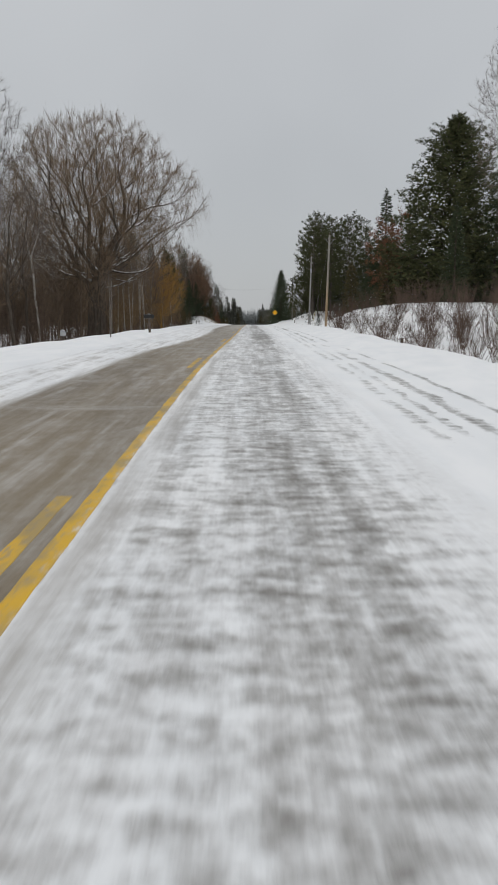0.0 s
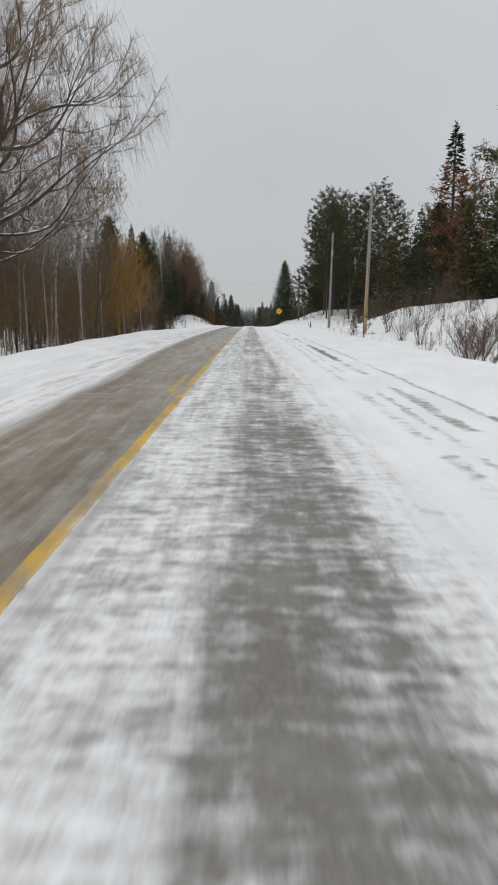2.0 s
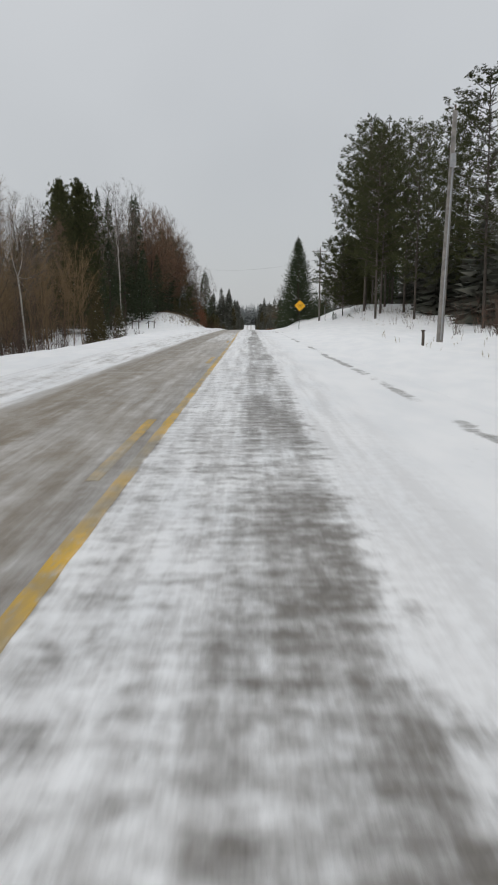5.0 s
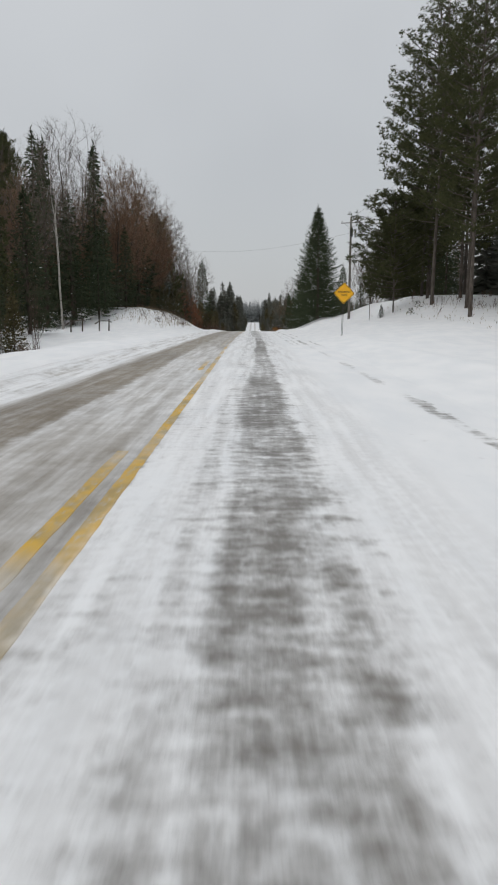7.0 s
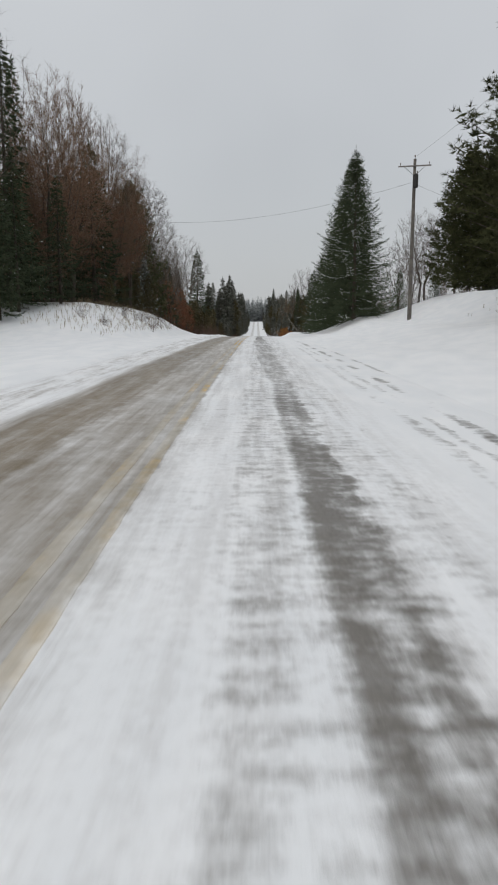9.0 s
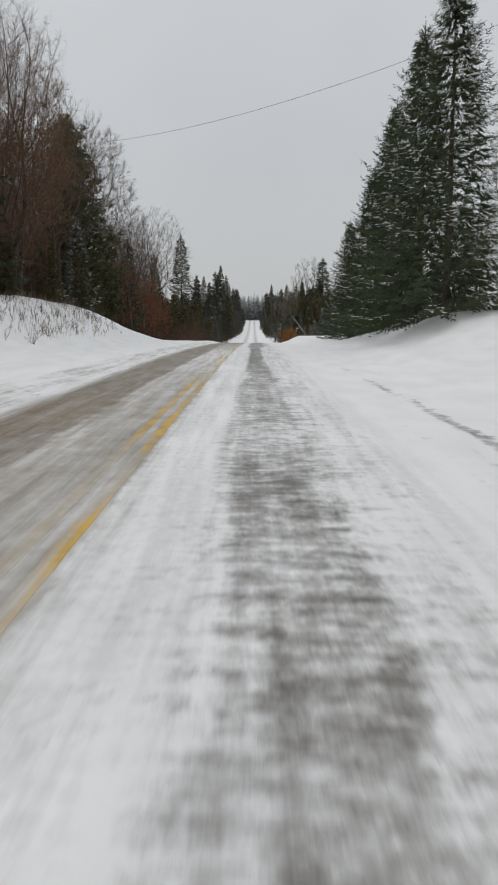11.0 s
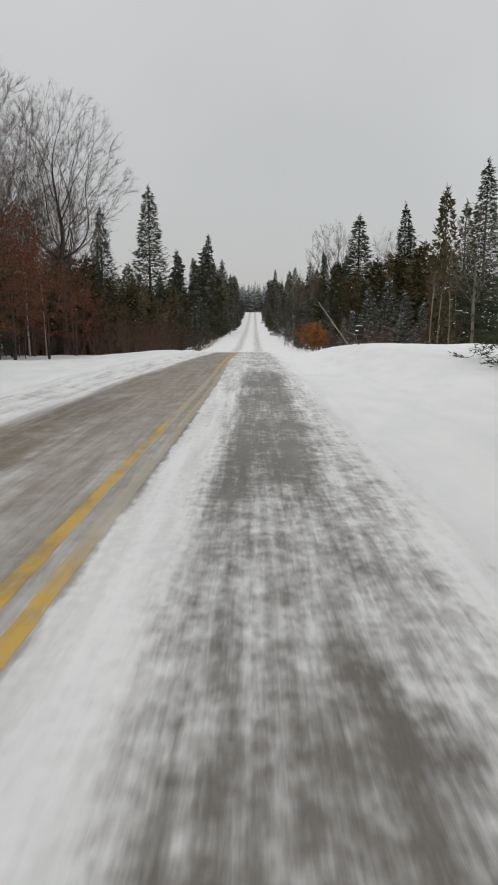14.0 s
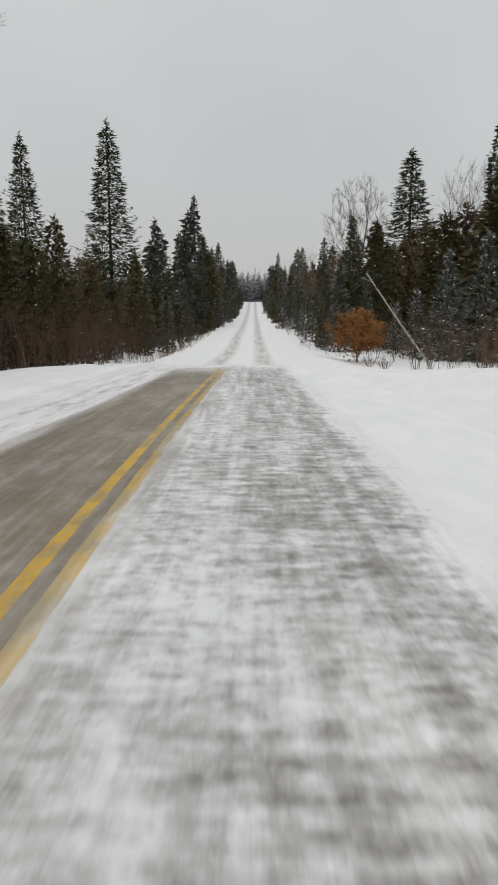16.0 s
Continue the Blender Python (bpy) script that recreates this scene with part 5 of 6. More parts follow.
def far_bare(g, rng, x, y, h):
    """A bare tree seen from afar: a stem and a domed crown of fine twigs."""
    foot = Vector((x, y, gz(x, y)))
    top = foot + Vector((rng.uniform(-0.5, 0.5), rng.uniform(-0.5, 0.5), h * 0.8))
    g.tube([foot - Vector((0, 0, 0.3)), top], [0.0038 * h, 0.010], 3)
    rx, zc, rz = h * rng.uniform(0.15, 0.22), h * 0.60, h * 0.40
    for i in range(24):
        d = Vector((rng.gauss(0, 1), rng.gauss(0, 1), rng.gauss(0, 1))).normalized() * rng.random() ** 0.4
        q = foot + Vector((d.x * rx, d.y * rx, zc + d.z * rz))
        low = max(0.12 * h, q.z - foot.z - 1.3 * math.hypot(d.x, d.y) * rx - 0.6)
        p = foot.lerp(top, min(1.0, low / (h * 0.8)))
        g.sliver(p, q, 0.014)
        for k in range(14):
            c = p.lerp(q, rng.uniform(0.35, 1))
            g.sliver(c, c + Vector((rng.gauss(0, 0.6), rng.gauss(0, 0.6), rng.gauss(0.5, 0.5))).normalized() * rng.uniform(0.5, 1.2), 0.011)


def mass(name, label, material, maker, areas, seed):
    rng, g = random.Random(seed), Geo()
    for count, x0, x1, y0, y1, lo, hi in areas:
        for _ in range(count):
            maker(g, rng, rng.uniform(x0, x1), rng.uniform(y0, y1), rng.uniform(lo, hi))
    return tagged(g.part(name, material), label, "woods", kind="stuff")


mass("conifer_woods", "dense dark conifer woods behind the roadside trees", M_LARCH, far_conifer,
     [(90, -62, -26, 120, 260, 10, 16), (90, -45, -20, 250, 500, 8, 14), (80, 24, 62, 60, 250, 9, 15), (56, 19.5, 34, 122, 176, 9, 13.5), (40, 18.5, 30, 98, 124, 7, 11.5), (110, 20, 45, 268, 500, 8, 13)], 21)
# conifers past the crest wear a hazy grey, painted rather than frost
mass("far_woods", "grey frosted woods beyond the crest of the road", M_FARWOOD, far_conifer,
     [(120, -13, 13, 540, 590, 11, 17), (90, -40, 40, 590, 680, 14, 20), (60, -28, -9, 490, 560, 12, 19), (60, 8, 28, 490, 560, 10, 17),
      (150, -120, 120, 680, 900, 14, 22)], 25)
mass("bare_woods", "bare brown hardwood thicket behind the roadside trees", M_DIMTWIG, far_bare,
     [(150, -42, -18, 25, 175, 9, 15), (190, -34, -13, 28, 70, 6, 12),  (60, 26, 50, 20, 120, 5, 10), (40, 24, 50, 175, 300, 8, 13), (50, -40, -14, 245, 330, 6, 10)], 22)


mass("russet_woods", "tall red-brown leafless thicket on the mound", M_RUSSET, far_bare, [(260, -36, -17.5, 180, 226, 12, 18), (130, -34, -14.6, 226, 262, 9, 15)], 24)
mass("golden_woods", "orange-brown willow thicket along the left verge", M_GOLDBROWN, far_bare, [(150, -28, -13, 66, 135, 6, 11), (26, -17, -12.4, 84, 108, 6, 9)], 23)


def brush(name, label, material, areas, seed, clump=1):
    rng, g = random.Random(seed), Geo()
    for count, x0, x1, y0, y1, lo, hi in areas:
        for n in range(count):
            if n % clump == 0:
                cx, cy = rng.uniform(x0, x1), rng.uniform(y0, y1)
            x, y, h = cx + rng.gauss(0, 0.12 * (clump > 1)), cy + rng.gauss(0, 0.12 * (clump > 1)), rng.uniform(lo, hi)
            p = Vector((x, y, gz(x, y) - 0.05))
            d = Vector((rng.gauss(0, 0.22), rng.gauss(0, 0.22), 1)).normalized()
            q = p + d * h
            g.twig(p, q, 0.007 + 0.003 * h)
            for k in range(10):
                c = p.lerp(q, rng.uniform(0.3, 0.95))
                g.sliver(c, c + (d + Vector((rng.gauss(0, 0.7), rng.gauss(0, 0.7), 0.1))).normalized() * h * rng.uniform(0.15, 0.4), 0.007)
    return tagged(g.part(name, material), label, "undergrowth", kind="stuff")


brush("dry_grass", "tufts of dry tan grass through thin snow", M_GRASS, [(900, -14, -8.8, 170, 208, 0.15, 0.5), (260, 11, 18, 134, 168, 0.10, 0.28), (300, -6.5, -4.6, 262, 320, 0.15, 0.45),
      (120, 6.5, 10, 20, 110, 0.15, 0.4)], 33)
brush("red_brush", "low red-brown brush below the road's edge", M_REDBRUSH, [(3400, -21, -8.2, 254, 312, 1.0, 3.8), (300, 8, 18, 256, 300, 0.6, 2.0), (420, 12.5, 24, 126, 166, 0.2, 0.8), (260, 13, 20, 92, 118, 0.8, 2.4)], 32, 4)
brush("undergrowth", "tangled brown saplings and brush at the wood's edge", M_BRUSH,
      [(2400, -26, -12.2, 24, 144, 1.2, 4.5), (160, -26, -15.6, 144, 168, 1.0, 3.0), (420, -14, -9.2, 184, 214, 0.2, 0.7), (500, -24, -14, 200, 240, 1.0, 3.4), (1100, -13, -4.6, 276, 420, 0.5, 1.8), (700, 3.5, 9, 276, 420, 0.4, 1.6), (1300, 11, 22, 18, 115, 0.7, 2.6), (380, 8.0, 12, 14, 60, 0.4, 1.5),
       (1000, 7.0, 20, 262, 305, 0.9, 3.4)], 31, 5)


# ---- things along the road ----
def thing(name, x, y, label, category, group="", rot=0.0, z=None):
    root = new(name, None)
    root.empty_display_size = 0.3
    root.matrix_basis = pose(x, y, gz(x, y) if z is None else z, 0, 0, rot)
    return tagged(root, label, category, group)


def bevel_box(name, size, centre, material, parent, bevel=0.01, label="", rot=(0, 0, 0)):
    bm = bmesh.new()
    bmesh.ops.create_cube(bm, size=1.0)
    bmesh.ops.scale(bm, vec=size, verts=bm.verts)
    bmesh.ops.bevel(bm, geom=bm.edges[:], offset=bevel, segments=2, affect='EDGES')
    bmesh.ops.rotate(bm, cent=(0, 0, 0), matrix=Euler([radians(a) for a in rot]).to_matrix(), verts=bm.verts)
    bmesh.ops.translate(bm, vec=centre, verts=bm.verts)
    me = bpy.data.meshes.new(name)
    bm.to_mesh(me)
    bm.free()
    me.materials.append(material)
    ob = new(name, me)
    ob.parent = parent
    if label:
        ob["label"] = label
    return ob


def tube_part(name, pts, radii, material, parent, n=8, label=""):
    g = Geo()
    g.tube(pts, radii, n)
    return g.part(name, material, parent, label, smooth=True)


def utility_pole(x, y, top, material, label, arm=None, can=False, lean=(0, 0), box=False):
    z0 = gz(x, y)
    h = top - z0
    root = thing("utility_pole", x, y, label, "utility pole", "poles along the road")
    at = lambda q: Vector((lean[0] * q, lean[1] * q, h * q))
    tube_part("shaft", [at(-0.04), at(0.25), at(0.5), at(0.75), at(1)], [0.150, 0.140, 0.125, 0.112, 0.10], material, root, 12)
    if arm:
        ax = math.radians(arm[1])
        d = Vector((math.cos(ax), math.sin(ax), 0))
        c = at(0.955)
        bevel_box("crossarm", (arm[0], 0.07, arm[2]), c + Vector((d.y, -d.x, 0)) * 0.16, M_GREYPOLE, root, 0.01, rot=(0, 0, arm[1]))
        for s in (-1, 1):
            tube_part("brace", [c + d * s * arm[0] * 0.34 + Vector((d.y, -d.x, 0)) * 0.17, c - Vector((0, 0, 0.65)) + Vector((d.y, -d.x, 0)) * 0.14], [0.018, 0.018], M_STEEL, root, 4)
            for q in (0.44,):
                p = c + d * s * arm[0] * q + Vector((d.y, -d.x, 0)) * 0.16 + Vector((0, 0, 0.06))
                tube_part("insulator", [p, p + Vector((0, 0, 0.07)), p + Vector((0, 0, 0.09)), p + Vector((0, 0, 0.15)), p + Vector((0, 0, 0.18))], [0.014, 0.014, 0.034, 0.03, 0.014], M_CERAMIC, root, 8)
    p = at(1)
    tube_part("top_insulator", [p, p + Vector((0, 0, 0.14)), p + Vector((0, 0, 0.16)), p + Vector((0, 0, 0.24)), p + Vector((0, 0, 0.27))], [0.02, 0.02, 0.05, 0.045, 0.02], M_CERAMIC, root, 8)
    if can:
        c = at(0.86) + Vector((0.0, -0.42, 0))
        t = tube_part("transformer", [c - Vector((0, 0, 0.45)), c - Vector((0, 0, 0.43)), c + Vector((0, 0, 0.36)), c + Vector((0, 0, 0.38)), c + Vector((0, 0, 0.46))],
                      [0.15, 0.175, 0.175, 0.19, 0.09], M_DARKSTEEL, root, 16, "dark steel transformer can")
        tube_part("bushing", [c + Vector((0.08, 0, 0.42)), c + Vector((0.10, 0, 0.62)), c + Vector((0.10, 0, 0.66))], [0.035, 0.03, 0.015], M_CERAMIC, t, 6)
        bevel_box("bracket", (0.12, 0.3, 0.10), at(0.86) + Vector((0, -0.17, 0.1)), M_STEEL, root, 0.01)
    if box:
        bevel_box("junction_box", (0.22, 0.16, 0.55), at(0.79) + Vector((0.0, -0.2, 0)), M_GREYMETAL, root, 0.015, "grey metal junction box")
        tube_part("conduit", [Vector((0, -0.17, 0.1)), at(0.77) + Vector((0, -0.17, 0))], [0.03, 0.03], M_GREYMETAL, root, 6)
    return root


utility_pole(8.65, 81.0, 9.75, M_POLE, "tan wooden utility pole standing in the snow bank", arm=(1.45, 8, 0.055), lean=(0.28, 0))
utility_pole(8.66, 104.6, 10.1, M_GREYPOLE, "weathered grey utility pole with a metal box", box=True, lean=(0.25, 0))
utility_pole(10.65, 180.3, 13.55, M_DARKPOLE, "grey utility pole with crossarm and transformer", arm=(2.2, -12, 0.09), can=True)


def wire(a, b, sag, r=0.012):
    a, b = Vector(a), Vector(b)
    pts = [a.lerp(b, i / 24) - Vector((0, 0, sag * 4 * (i / 24) * (1 - i / 24))) for i in range(25)]
    g = Geo()
    g.tube(pts, [r] * 25, 4)
    ob = g.part("power_line", M_CABLE)
    return tagged(ob, "thin dark overhead line strung between utility poles", "power line", "overhead lines")


wire((8.92, 104.6, 10.35), (10.65, 180.1, 13.65), 1.0, 0.006)
wire((8.85, 81, 6.6), (8.9, 104.6, 7.6), 0.45, 0.012)
wire((10.55, 180.1, 12.0), (-26.0, 216.3, 18.0), 2.9, 0.007)
wire((10.75, 180.3, 11.9), (27.0, 190.0, 9.5), 0.4, 0.008)


def guy_wire():
    x, y = 7.4, 85.2
    z0 = gz(x, y)
    root = thing("guy_wire", x, y, "steel guy wire with a yellow plastic guard", "guy wire")
    top = Vector((8.85 - x, 81.0 - y, 8.5 - z0))
    tube_part("cable", [Vector((0, 0, -0.1)), top], [0.005, 0.005], M_STEEL, root, 4)
    d = top.normalized()
    tube_part("guard", [d * 0.85, d * 0.9, d * 2.15, d * 2.2], [0.015, 0.026, 0.026, 0.015], M_GUARD, root, 8, "yellow plastic guard")


M_GUARD = plain_material("yellow_plastic", (0.55, 0.45, 0.03), (0.65, 0.52, 0.05), 0.5)
guy_wire()


def warning_sign():
    root = thing("warning_sign", 4.55, 138.3, "yellow diamond pavement ends sign on a steel post", "road sign")
    post = Geo()
    for dx in (-0.026, 0.026):
        post.box((dx, 0.02, 0.9), (0.020, 0.032, 2.6))
    for z in (0.35, 1.35):
        post.box((0, 0.032, z), (0.05, 0.006, 0.03))
    post.part("post", M_DARKSTEEL, root)
    s = 0.77
    c = Vector((0.02, -0.02, 2.16))
    for name, size, off, mat in (("panel", s, 0.0, M_SIGN), ("border", s - 0.035, -0.0045, M_BLACK), ("face", s - 0.075, -0.0075, M_SIGN)):
        bm = bmesh.new()
        bmesh.ops.create_cube(bm, size=1.0)
        bmesh.ops.scale(bm, vec=(size, 0.004, size), verts=bm.verts)
        bmesh.ops.bevel(bm, geom=[e for e in bm.edges if abs(e.verts[0].co.y - e.verts[1].co.y) > 0.003], offset=0.035, segments=3, affect='EDGES')
        bmesh.ops.rotate(bm, cent=(0, 0, 0), matrix=Matrix.Rotation(radians(45), 3, 'Y'), verts=bm.verts)
        bmesh.ops.translate(bm, vec=c + Vector((0, off, 0)), verts=bm.verts)
        me = bpy.data.meshes.new(name)
        bm.to_mesh(me)
        bm.free()
        me.materials.append(mat)
        ob = new(name, me)
        ob.parent = root
    for text, dz in (("PAVEMENT", 0.018), ("ENDS", -0.135)):
        cu = bpy.data.curves.new("lettering", 'FONT')
        cu.body, cu.align_x, cu.size, cu.extrude = text, 'CENTER', 0.140, 0.001
        cu.offset = 0.0016
        tmp = bpy.data.objects.new("lettering", cu)
        scene.collection.objects.link(tmp)
        bpy.context.view_layer.update()
        me = bpy.data.meshes.new_from_object(tmp.evaluated_get(bpy.context.evaluated_depsgraph_get()))
        bpy.data.objects.remove(tmp)
        me.materials.clear()
        me.materials.append(M_BLACK)
        ob = new("lettering", me)
        ob.parent = root
        ob.matrix_basis = pose(c.x, c.y - 0.0115, c.z + dz, 90, 0, 0) @ Matrix.Diagonal((0.90, 1.0, 1.0, 1.0))
    for dz in (0.22, -0.28):
        tube_part("bolt", [c + Vector((0, -0.008, dz)), c + Vector((0, -0.016, dz))], [0.01, 0.009], M_STEEL, root, 6)
    root.matrix_basis = pose(4.60, 138.3, gz(4.55, 138.3), 0, 1.5, -6)


warning_sign()


def mailbox(x, y, label, size, post_h, material, rot=0.0, tilt=0.0, plate=False, post_r=0.06):
    root = thing("mailbox", x, y, label, "mailbox", rot=rot)
    tube_part("post", [Vector((0, 0, -0.3)), Vector((tilt * 0.5, 0, post_h * 0.5)), Vector((tilt, 0, post_h))], [post_r, post_r, post_r * 0.95], M_WOODPOST, root, 6)
    w, d, h = size
    bm = bmesh.new()
    prof = [(-w / 2, 0), (w / 2, 0), (w / 2, h * 0.55)] + [(w / 2 * math.cos(a), h * 0.55 + h * 0.45 * math.sin(a)) for a in np.linspace(0.25, math.pi - 0.25, 9)] + [(-w / 2, h * 0.55)]
    rings = [[bm.verts.new((px + tilt, yy, post_h + pz)) for px, pz in prof] for yy in (-d / 2, d / 2)]
    for i in range(len(prof)):
        j = (i + 1) % len(prof)
        bm.faces.new((rings[0][i], rings[0][j], rings[1][j], rings[1][i]))
    bm.faces.new(rings[0][::-1])
    bm.faces.new(rings[1])
    me = bpy.data.meshes.new("box")
    bm.to_mesh(me)
    bm.free()
    me.materials.append(material)
    box = new("box", me)
    box.parent = root
    bevel_box("flag", (0.012, 0.04, 0.16), (tilt + w / 2 + 0.012, 0.05, post_h + h * 0.5), M_BLACK, root, 0.004)
    bevel_box("support", (w * 0.8, d * 0.9, 0.05), (tilt, 0, post_h - 0.027), M_WOODPOST, root, 0.006)
    if plate:
        bevel_box("plate", (w * 0.38, 0.006, 0.06), (tilt - 0.08, -d / 2 - 0.006, post_h + h * 0.45), M_WHITE, root, 0.002, "blank white plate")
        bevel_box("bracket", (0.26, 0.3, 0.22), (0.05, 0, post_h - 0.15), M_BLACK, root, 0.01)
    g = Geo()
    for i in range(10):
        a = i * 2.4
        g.blade(Vector((tilt, 0, post_h + h + 0.004)), Vector((math.cos(a), math.sin(a), 0.02)), Vector((-math.sin(a), math.cos(a), 0)), w * 0.5, w * 0.35, -0.3)
    g.part("snow_cap", M_SNOW, root, "thin cap of snow")
    return root


mailbox(4.75, 236.0, "black mailbox with a white plate on a post", (0.38, 0.52, 0.34), 0.48, M_BLACK, -8, 0.0, True, 0.035)
mailbox(-5.0, 33.4, "black mailbox on a crooked dark post", (0.20, 0.44, 0.18), 0.68, M_BLACK, 78, -0.10)
mailbox(-8.2, 29.5, "small grey box on a short post in snow", (0.22, 0.3, 0.22), 0.35, M_GREYMETAL, 20, 0.03)


def stake(x, y, h, material, label, r=0.03):
    root = thing("marker_post", x, y, label, "post")
    tube_part("post", [Vector((0, 0, -0.2)), Vector((0.01, 0, h * 0.6)), Vector((0.0, 0, h))], [r, r, r * 0.9], material, root, 6)
    bevel_box("cap", (r * 2.4, r * 2.4, 0.05), (0, 0, h), material, root, 0.006)
    return root


stake(9.5, 43.9, 0.48, M_WOODPOST, "short thick dark wooden post sunk in snow", 0.10)
stake(9.0, 156.5, 1.15, M_WOODPOST, "thin dark fence post standing in snow", 0.022)
stake(6.0, 97.0, 0.60, M_WOODPOST, "short dark post near the poles", 0.05)


def wooden_fence():
    root = thing("wooden_fence", -14.2, 156.5, "short broken pole fence of dark weathered wood", "fence")
    z0 = gz(-14.2, 156.5)
    tops = []
    for i, (dx, dy, h) in enumerate(((0, 0, 1.0), (0.6, 1.2, 1.05), (1.5, 3.2, 0.95), (2.0, 4.6, 1.0))):
        z = gz(-14.2 + dx, 156.5 + dy) - z0
        tube_part("fence_post", [Vector((dx, dy, z - 0.3)), Vector((dx + 0.05, dy, z + h))], [0.07, 0.06], M_WOODPOST, root, 6)
        tops.append(Vector((dx + 0.04, dy, z + h * 0.85)))
    for a, b in ((0, 1), (2, 3)):
        tube_part("rail", [tops[a] - Vector((0.3, 0.3, 0.25)), tops[a], tops[b], tops[b] + Vector((0.15, 0.3, -0.1))], [0.045, 0.045, 0.045, 0.04], M_WOODPOST, root, 6)


wooden_fence()


def wire_fence():
    root = thing("wire_fence", 12.2, 187.0, "grey chain-link fence on thin steel posts", "fence")
    z0 = gz(12.2, 187.0)
    mesh = Geo()
    xs = [0, 2.4, 4.8, 7.2, 9.6, 12.0, 14.4]
    pts = []
    for dx in xs:
        y = 187.0 + dx * 0.25
        z = gz(12.2 + dx, y) - z0
        pts.append(Vector((dx, dx * 0.25, z)))
        tube_part("fence_post", [pts[-1] - Vector((0, 0, 0.3)), pts[-1] + Vector((0, 0, 1.28))], [0.03, 0.03], M_STEEL, root, 6)
    tube_part("top_rail", [p + Vector((0, 0, 1.24)) for p in pts], [0.02] * len(pts), M_STEEL, root, 5)
    for a, b in zip(pts, pts[1:]):
        n = 26
        for i in range(n):
            p, q = a.lerp(b, i / n), a.lerp(b, min(1, (i + 5) / n))
            mesh.twig(p + Vector((0, 0, 0.03)), q + Vector((0, 0, 1.2)), 0.004)
            mesh.twig(q + Vector((0, 0.004, 0.03)), p + Vector((0, 0.004, 1.2)), 0.004)
    mesh.part("chain_link", M_STEEL, root)


wire_fence()


def leaning_trunk():
    root = thing("fallen_birch", 9.9, 272.0, "dead pale birch trunk leaning over the undergrowth", "dead tree")
    z0 = gz(9.9, 272.0)
    a, b = Vector((0.2, 0, -0.2)), Vector((-3.7, -0.5, 4.55 - z0))
    tube_part("trunk", [a, a.lerp(b, 0.3) + Vector((0, 0, -0.05)), a.lerp(b, 0.6) + Vector((0, 0, -0.08)), b], [0.075, 0.065, 0.052, 0.03], M_BIRCH, root, 8)
    for q, d in ((0.55, (-0.3, 0.2, 0.7)), (0.75, (-0.5, -0.2, 0.5)), (0.9, (-0.7, 0.1, 0.3))):
        p = a.lerp(b, q)
        tube_part("branch", [p, p + Vector(d)], [0.018, 0.006], M_BIRCH, root, 4)


leaning_trunk()


def sapling(x, y, h, label, seed):
    rng = random.Random(seed)
    root = thing("sapling", x, y, label, "sapling")
    t, s, n = Geo(), Geo(), Geo()
    t.tube([Vector((0, 0, -0.1)), Vector((0.02, 0, h * 0.5)), Vector((0, 0.02, h))], [0.022, 0.016, 0.006], 5)
    for i in range(11):
        z = h * (0.12 + 0.8 * i / 11)
        a = i * 2.4
        ln = h * 0.42 * (1.1 - i / 12)
        d = Vector((math.cos(a), math.sin(a), 0.15)).normalized()
        p = Vector((0, 0, z))
        q = p + d * ln
        t.twig(p, q, 0.008)
        for k in range(7):
            c = p.lerp(q, 0.55 + 0.45 * rng.random())
            dd = Vector((d.x + rng.gauss(0, 0.5), d.y + rng.gauss(0, 0.5), rng.uniform(-0.1, 0.6))).normalized()
            n.blade(c, dd, dd.orthogonal().normalized(), 0.14, 0.05)
        for k in range(4):
            s.blade(q - d * 0.15 + Vector((0, 0, 0.02)), Vector((rng.gauss(d.x, 0.4), rng.gauss(d.y, 0.4), 0.05)).normalized(), Vector((-d.y, d.x, 0)), 0.16, 0.10, 0.1)
    t.part("stem", M_BARK, root)
    n.part("needles", M_PINE, root)
    s.part("snow", M_SNOW, root, "snow on the twigs")


sapling(4.95, 59.0, 1.05, "little pine sapling holding lumps of snow", 1)
tree("young", 7.7, 80.2, 1.5)
tree("young", 10.17, 158.0, 1.0)
tree("young", 10.9, 161.5, 0.75)
sapling(12.6, 156.0, 0.6, "low snowy seedling under the pines", 5)
sapling(11.4, 153.0, 0.5, "low snowy seedling under the pines", 6)


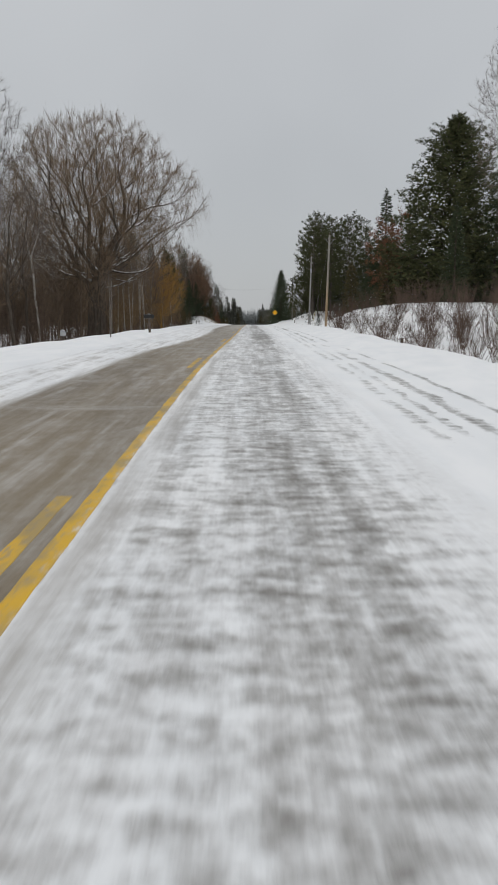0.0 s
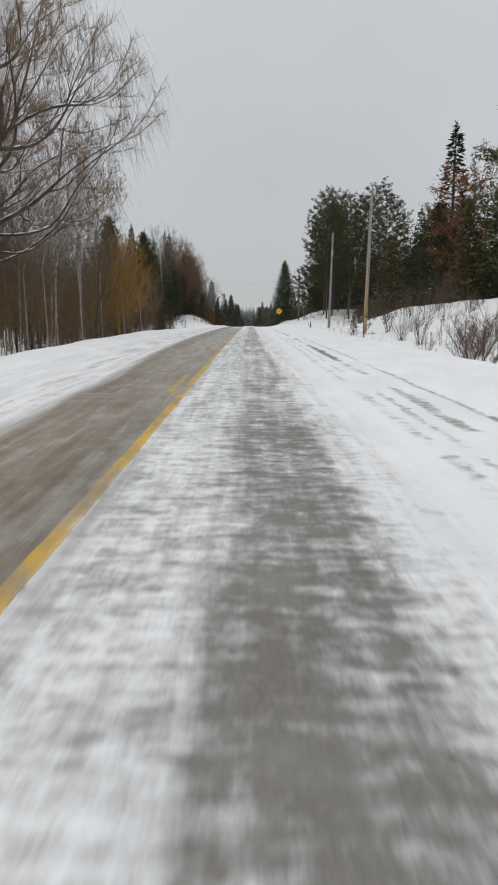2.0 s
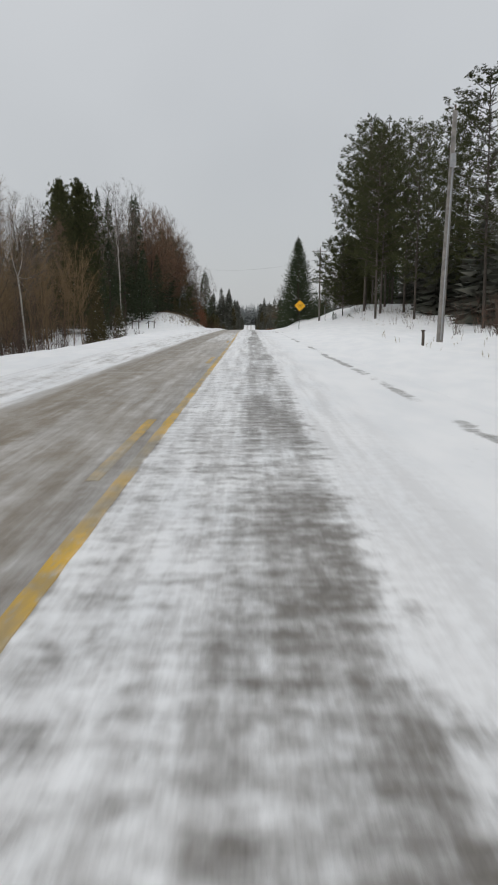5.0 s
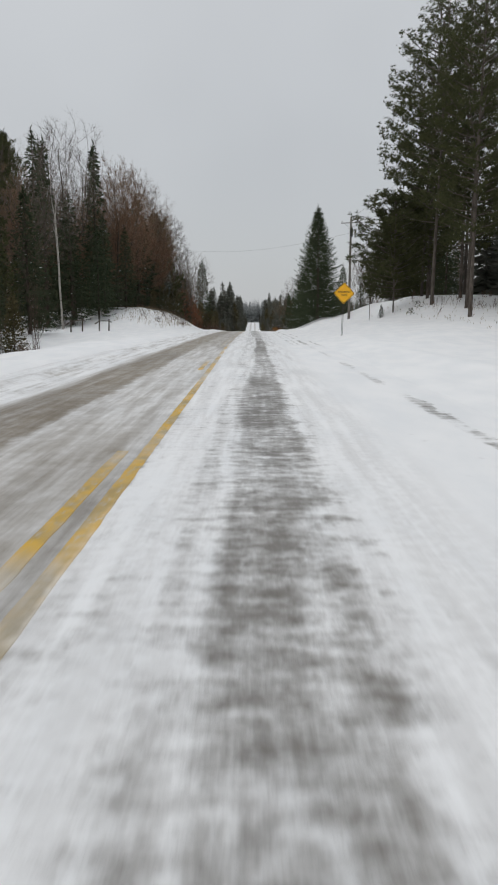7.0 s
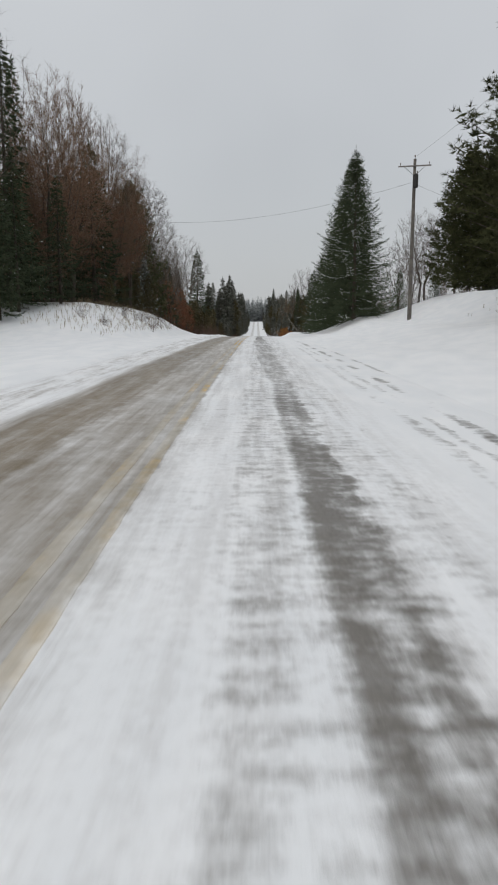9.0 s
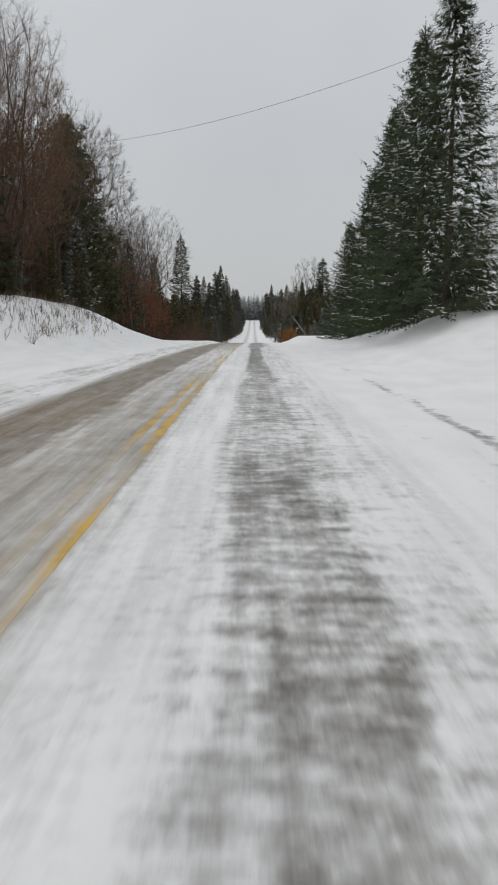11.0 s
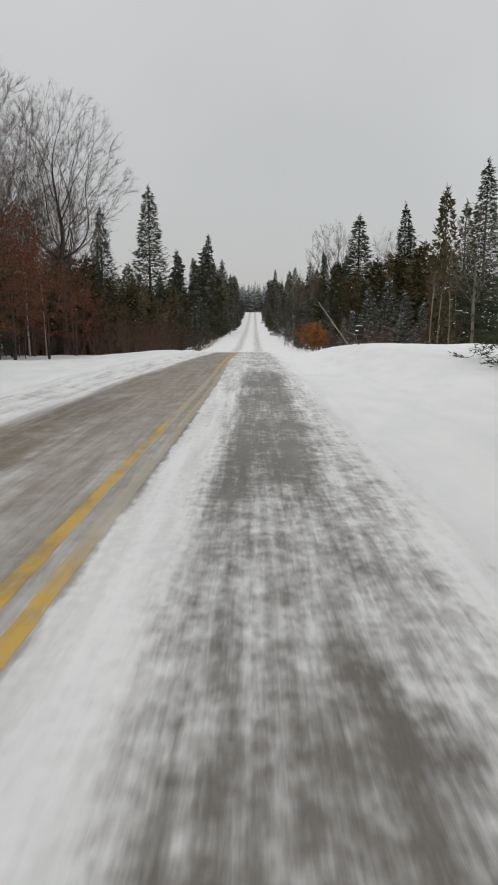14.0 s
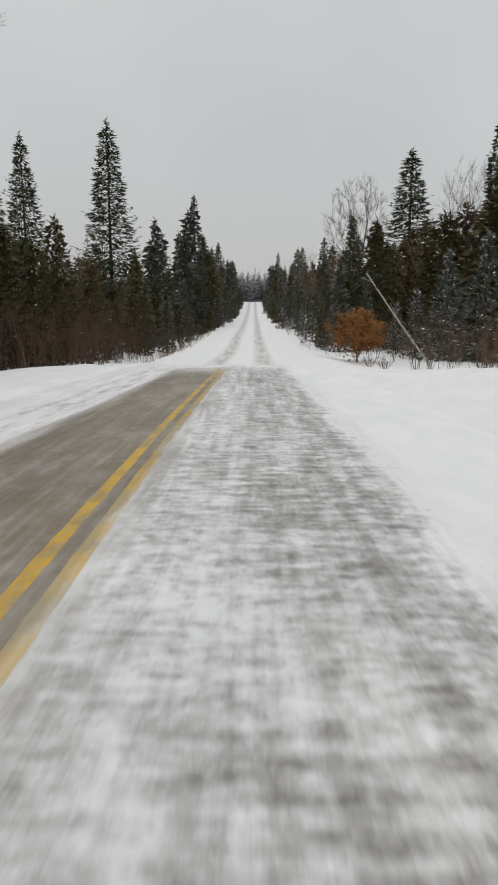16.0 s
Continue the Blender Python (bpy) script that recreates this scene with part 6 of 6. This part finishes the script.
def roadside_shrubs():
    kinds = (("shrub_a", 1.8, 30, 0.6), ("shrub_b", 1.3, 18, 0.8), ("shrub_c", 2.2, 22, 0.45))
    rng = random.Random(77)
    spots_r = [(6.2, 33), (7.3, 30), (6.8, 37), (5.9, 46.5), (7.6, 42), (6.1, 48), (7.2, 45), (7.2, 57), (7.9, 61), (8.1, 66), (6.4, 23), (7.0, 19), (6.6, 27), (7.8, 25), (6.0, 16), (7.4, 13),
               (10.0, 71), (9.6, 77), (10.6, 83), (9.9, 87), (11.2, 91), (9.2, 28), (10.5, 26), (11.0, 36), (11.4, 54), (11.8, 66), (10.8, 97), (12.0, 104),
               (12.6, 46), (13.4, 51), (12.2, 50), (13.8, 57), (12.9, 61), (11.6, 45), (10.9, 48), (12.4, 56), (9.4, 52), (10.2, 58),
               (10.4, 34), (11.3, 38), (9.8, 40), (10.8, 42), (12.0, 40), (12.8, 36), (11.9, 32), (9.0, 36), (8.4, 47), (9.6, 46.5), (10.6, 51), (11.8, 48), (13.0, 43), (8.8, 55)]
    for n, (x, y) in enumerate(spots_r):
        k, h, s, sp = kinds[n % 3]
        place(k, lambda r, k=k, h=h, s=s, sp=sp: shrub(r, len(k) + int(h * 10), h, s, sp), "leafless brown shrub standing in the snow bank", "shrub", x, y, rng.uniform(0.7, 1.15), rng.uniform(0, 360), "shrubs on the bank")
    for x, y, sc in ((-10.0, 176, 0.7), (-9.2, 191, 0.6), (-8.6, 187, 0.45), (-9.4, 131, 0.8), (-10.6, 128, 0.9), (-11.5, 176, 0.8), (-10.2, 205, 0.6), (5.6, 262, 0.6), (5.9, 268, 0.7), (6.4, 276, 0.7),
                     (-6.3, 283, 0.6), (-6.8, 288, 0.7), (-6.6, 295, 0.6), (-7.4, 301, 0.8), (-9.9, 27, 0.8), (-10.6, 31, 0.9), (-11.2, 36, 0.8), (-10.2, 24, 0.7)):
        place("shrub_b", None, "low leafless shrub poking through the snow", "shrub", x, y, sc, rng.uniform(0, 360), "shrubs on the verge")
    place("orange_bush", lambda r: grown_tree(r, 401, 2.4, 1.1, 0.15, 0.2, 0.04, 190, 9, 0.22, 0.5, M_TWIG, M_GOLD, leaf=M_ORANGE, leaf_n=2, thin=0.005),
          "round bush covered in orange dry leaves", "bush", 5.65, 270.5, 1.22, 0, squash=1.15)


roadside_shrubs()
place("staked", lambda r: grown_tree(r, 402, 2.8, 0.45, 0.8, 2.2, 0.026, 34, 3, 0.16, 0.2, M_GREYTWIG, M_GREYTWIG, up=0.8, thin=0.004), "slender bare young tree in the snow", "sapling", -5.5, 26.4, 1.0, 0)
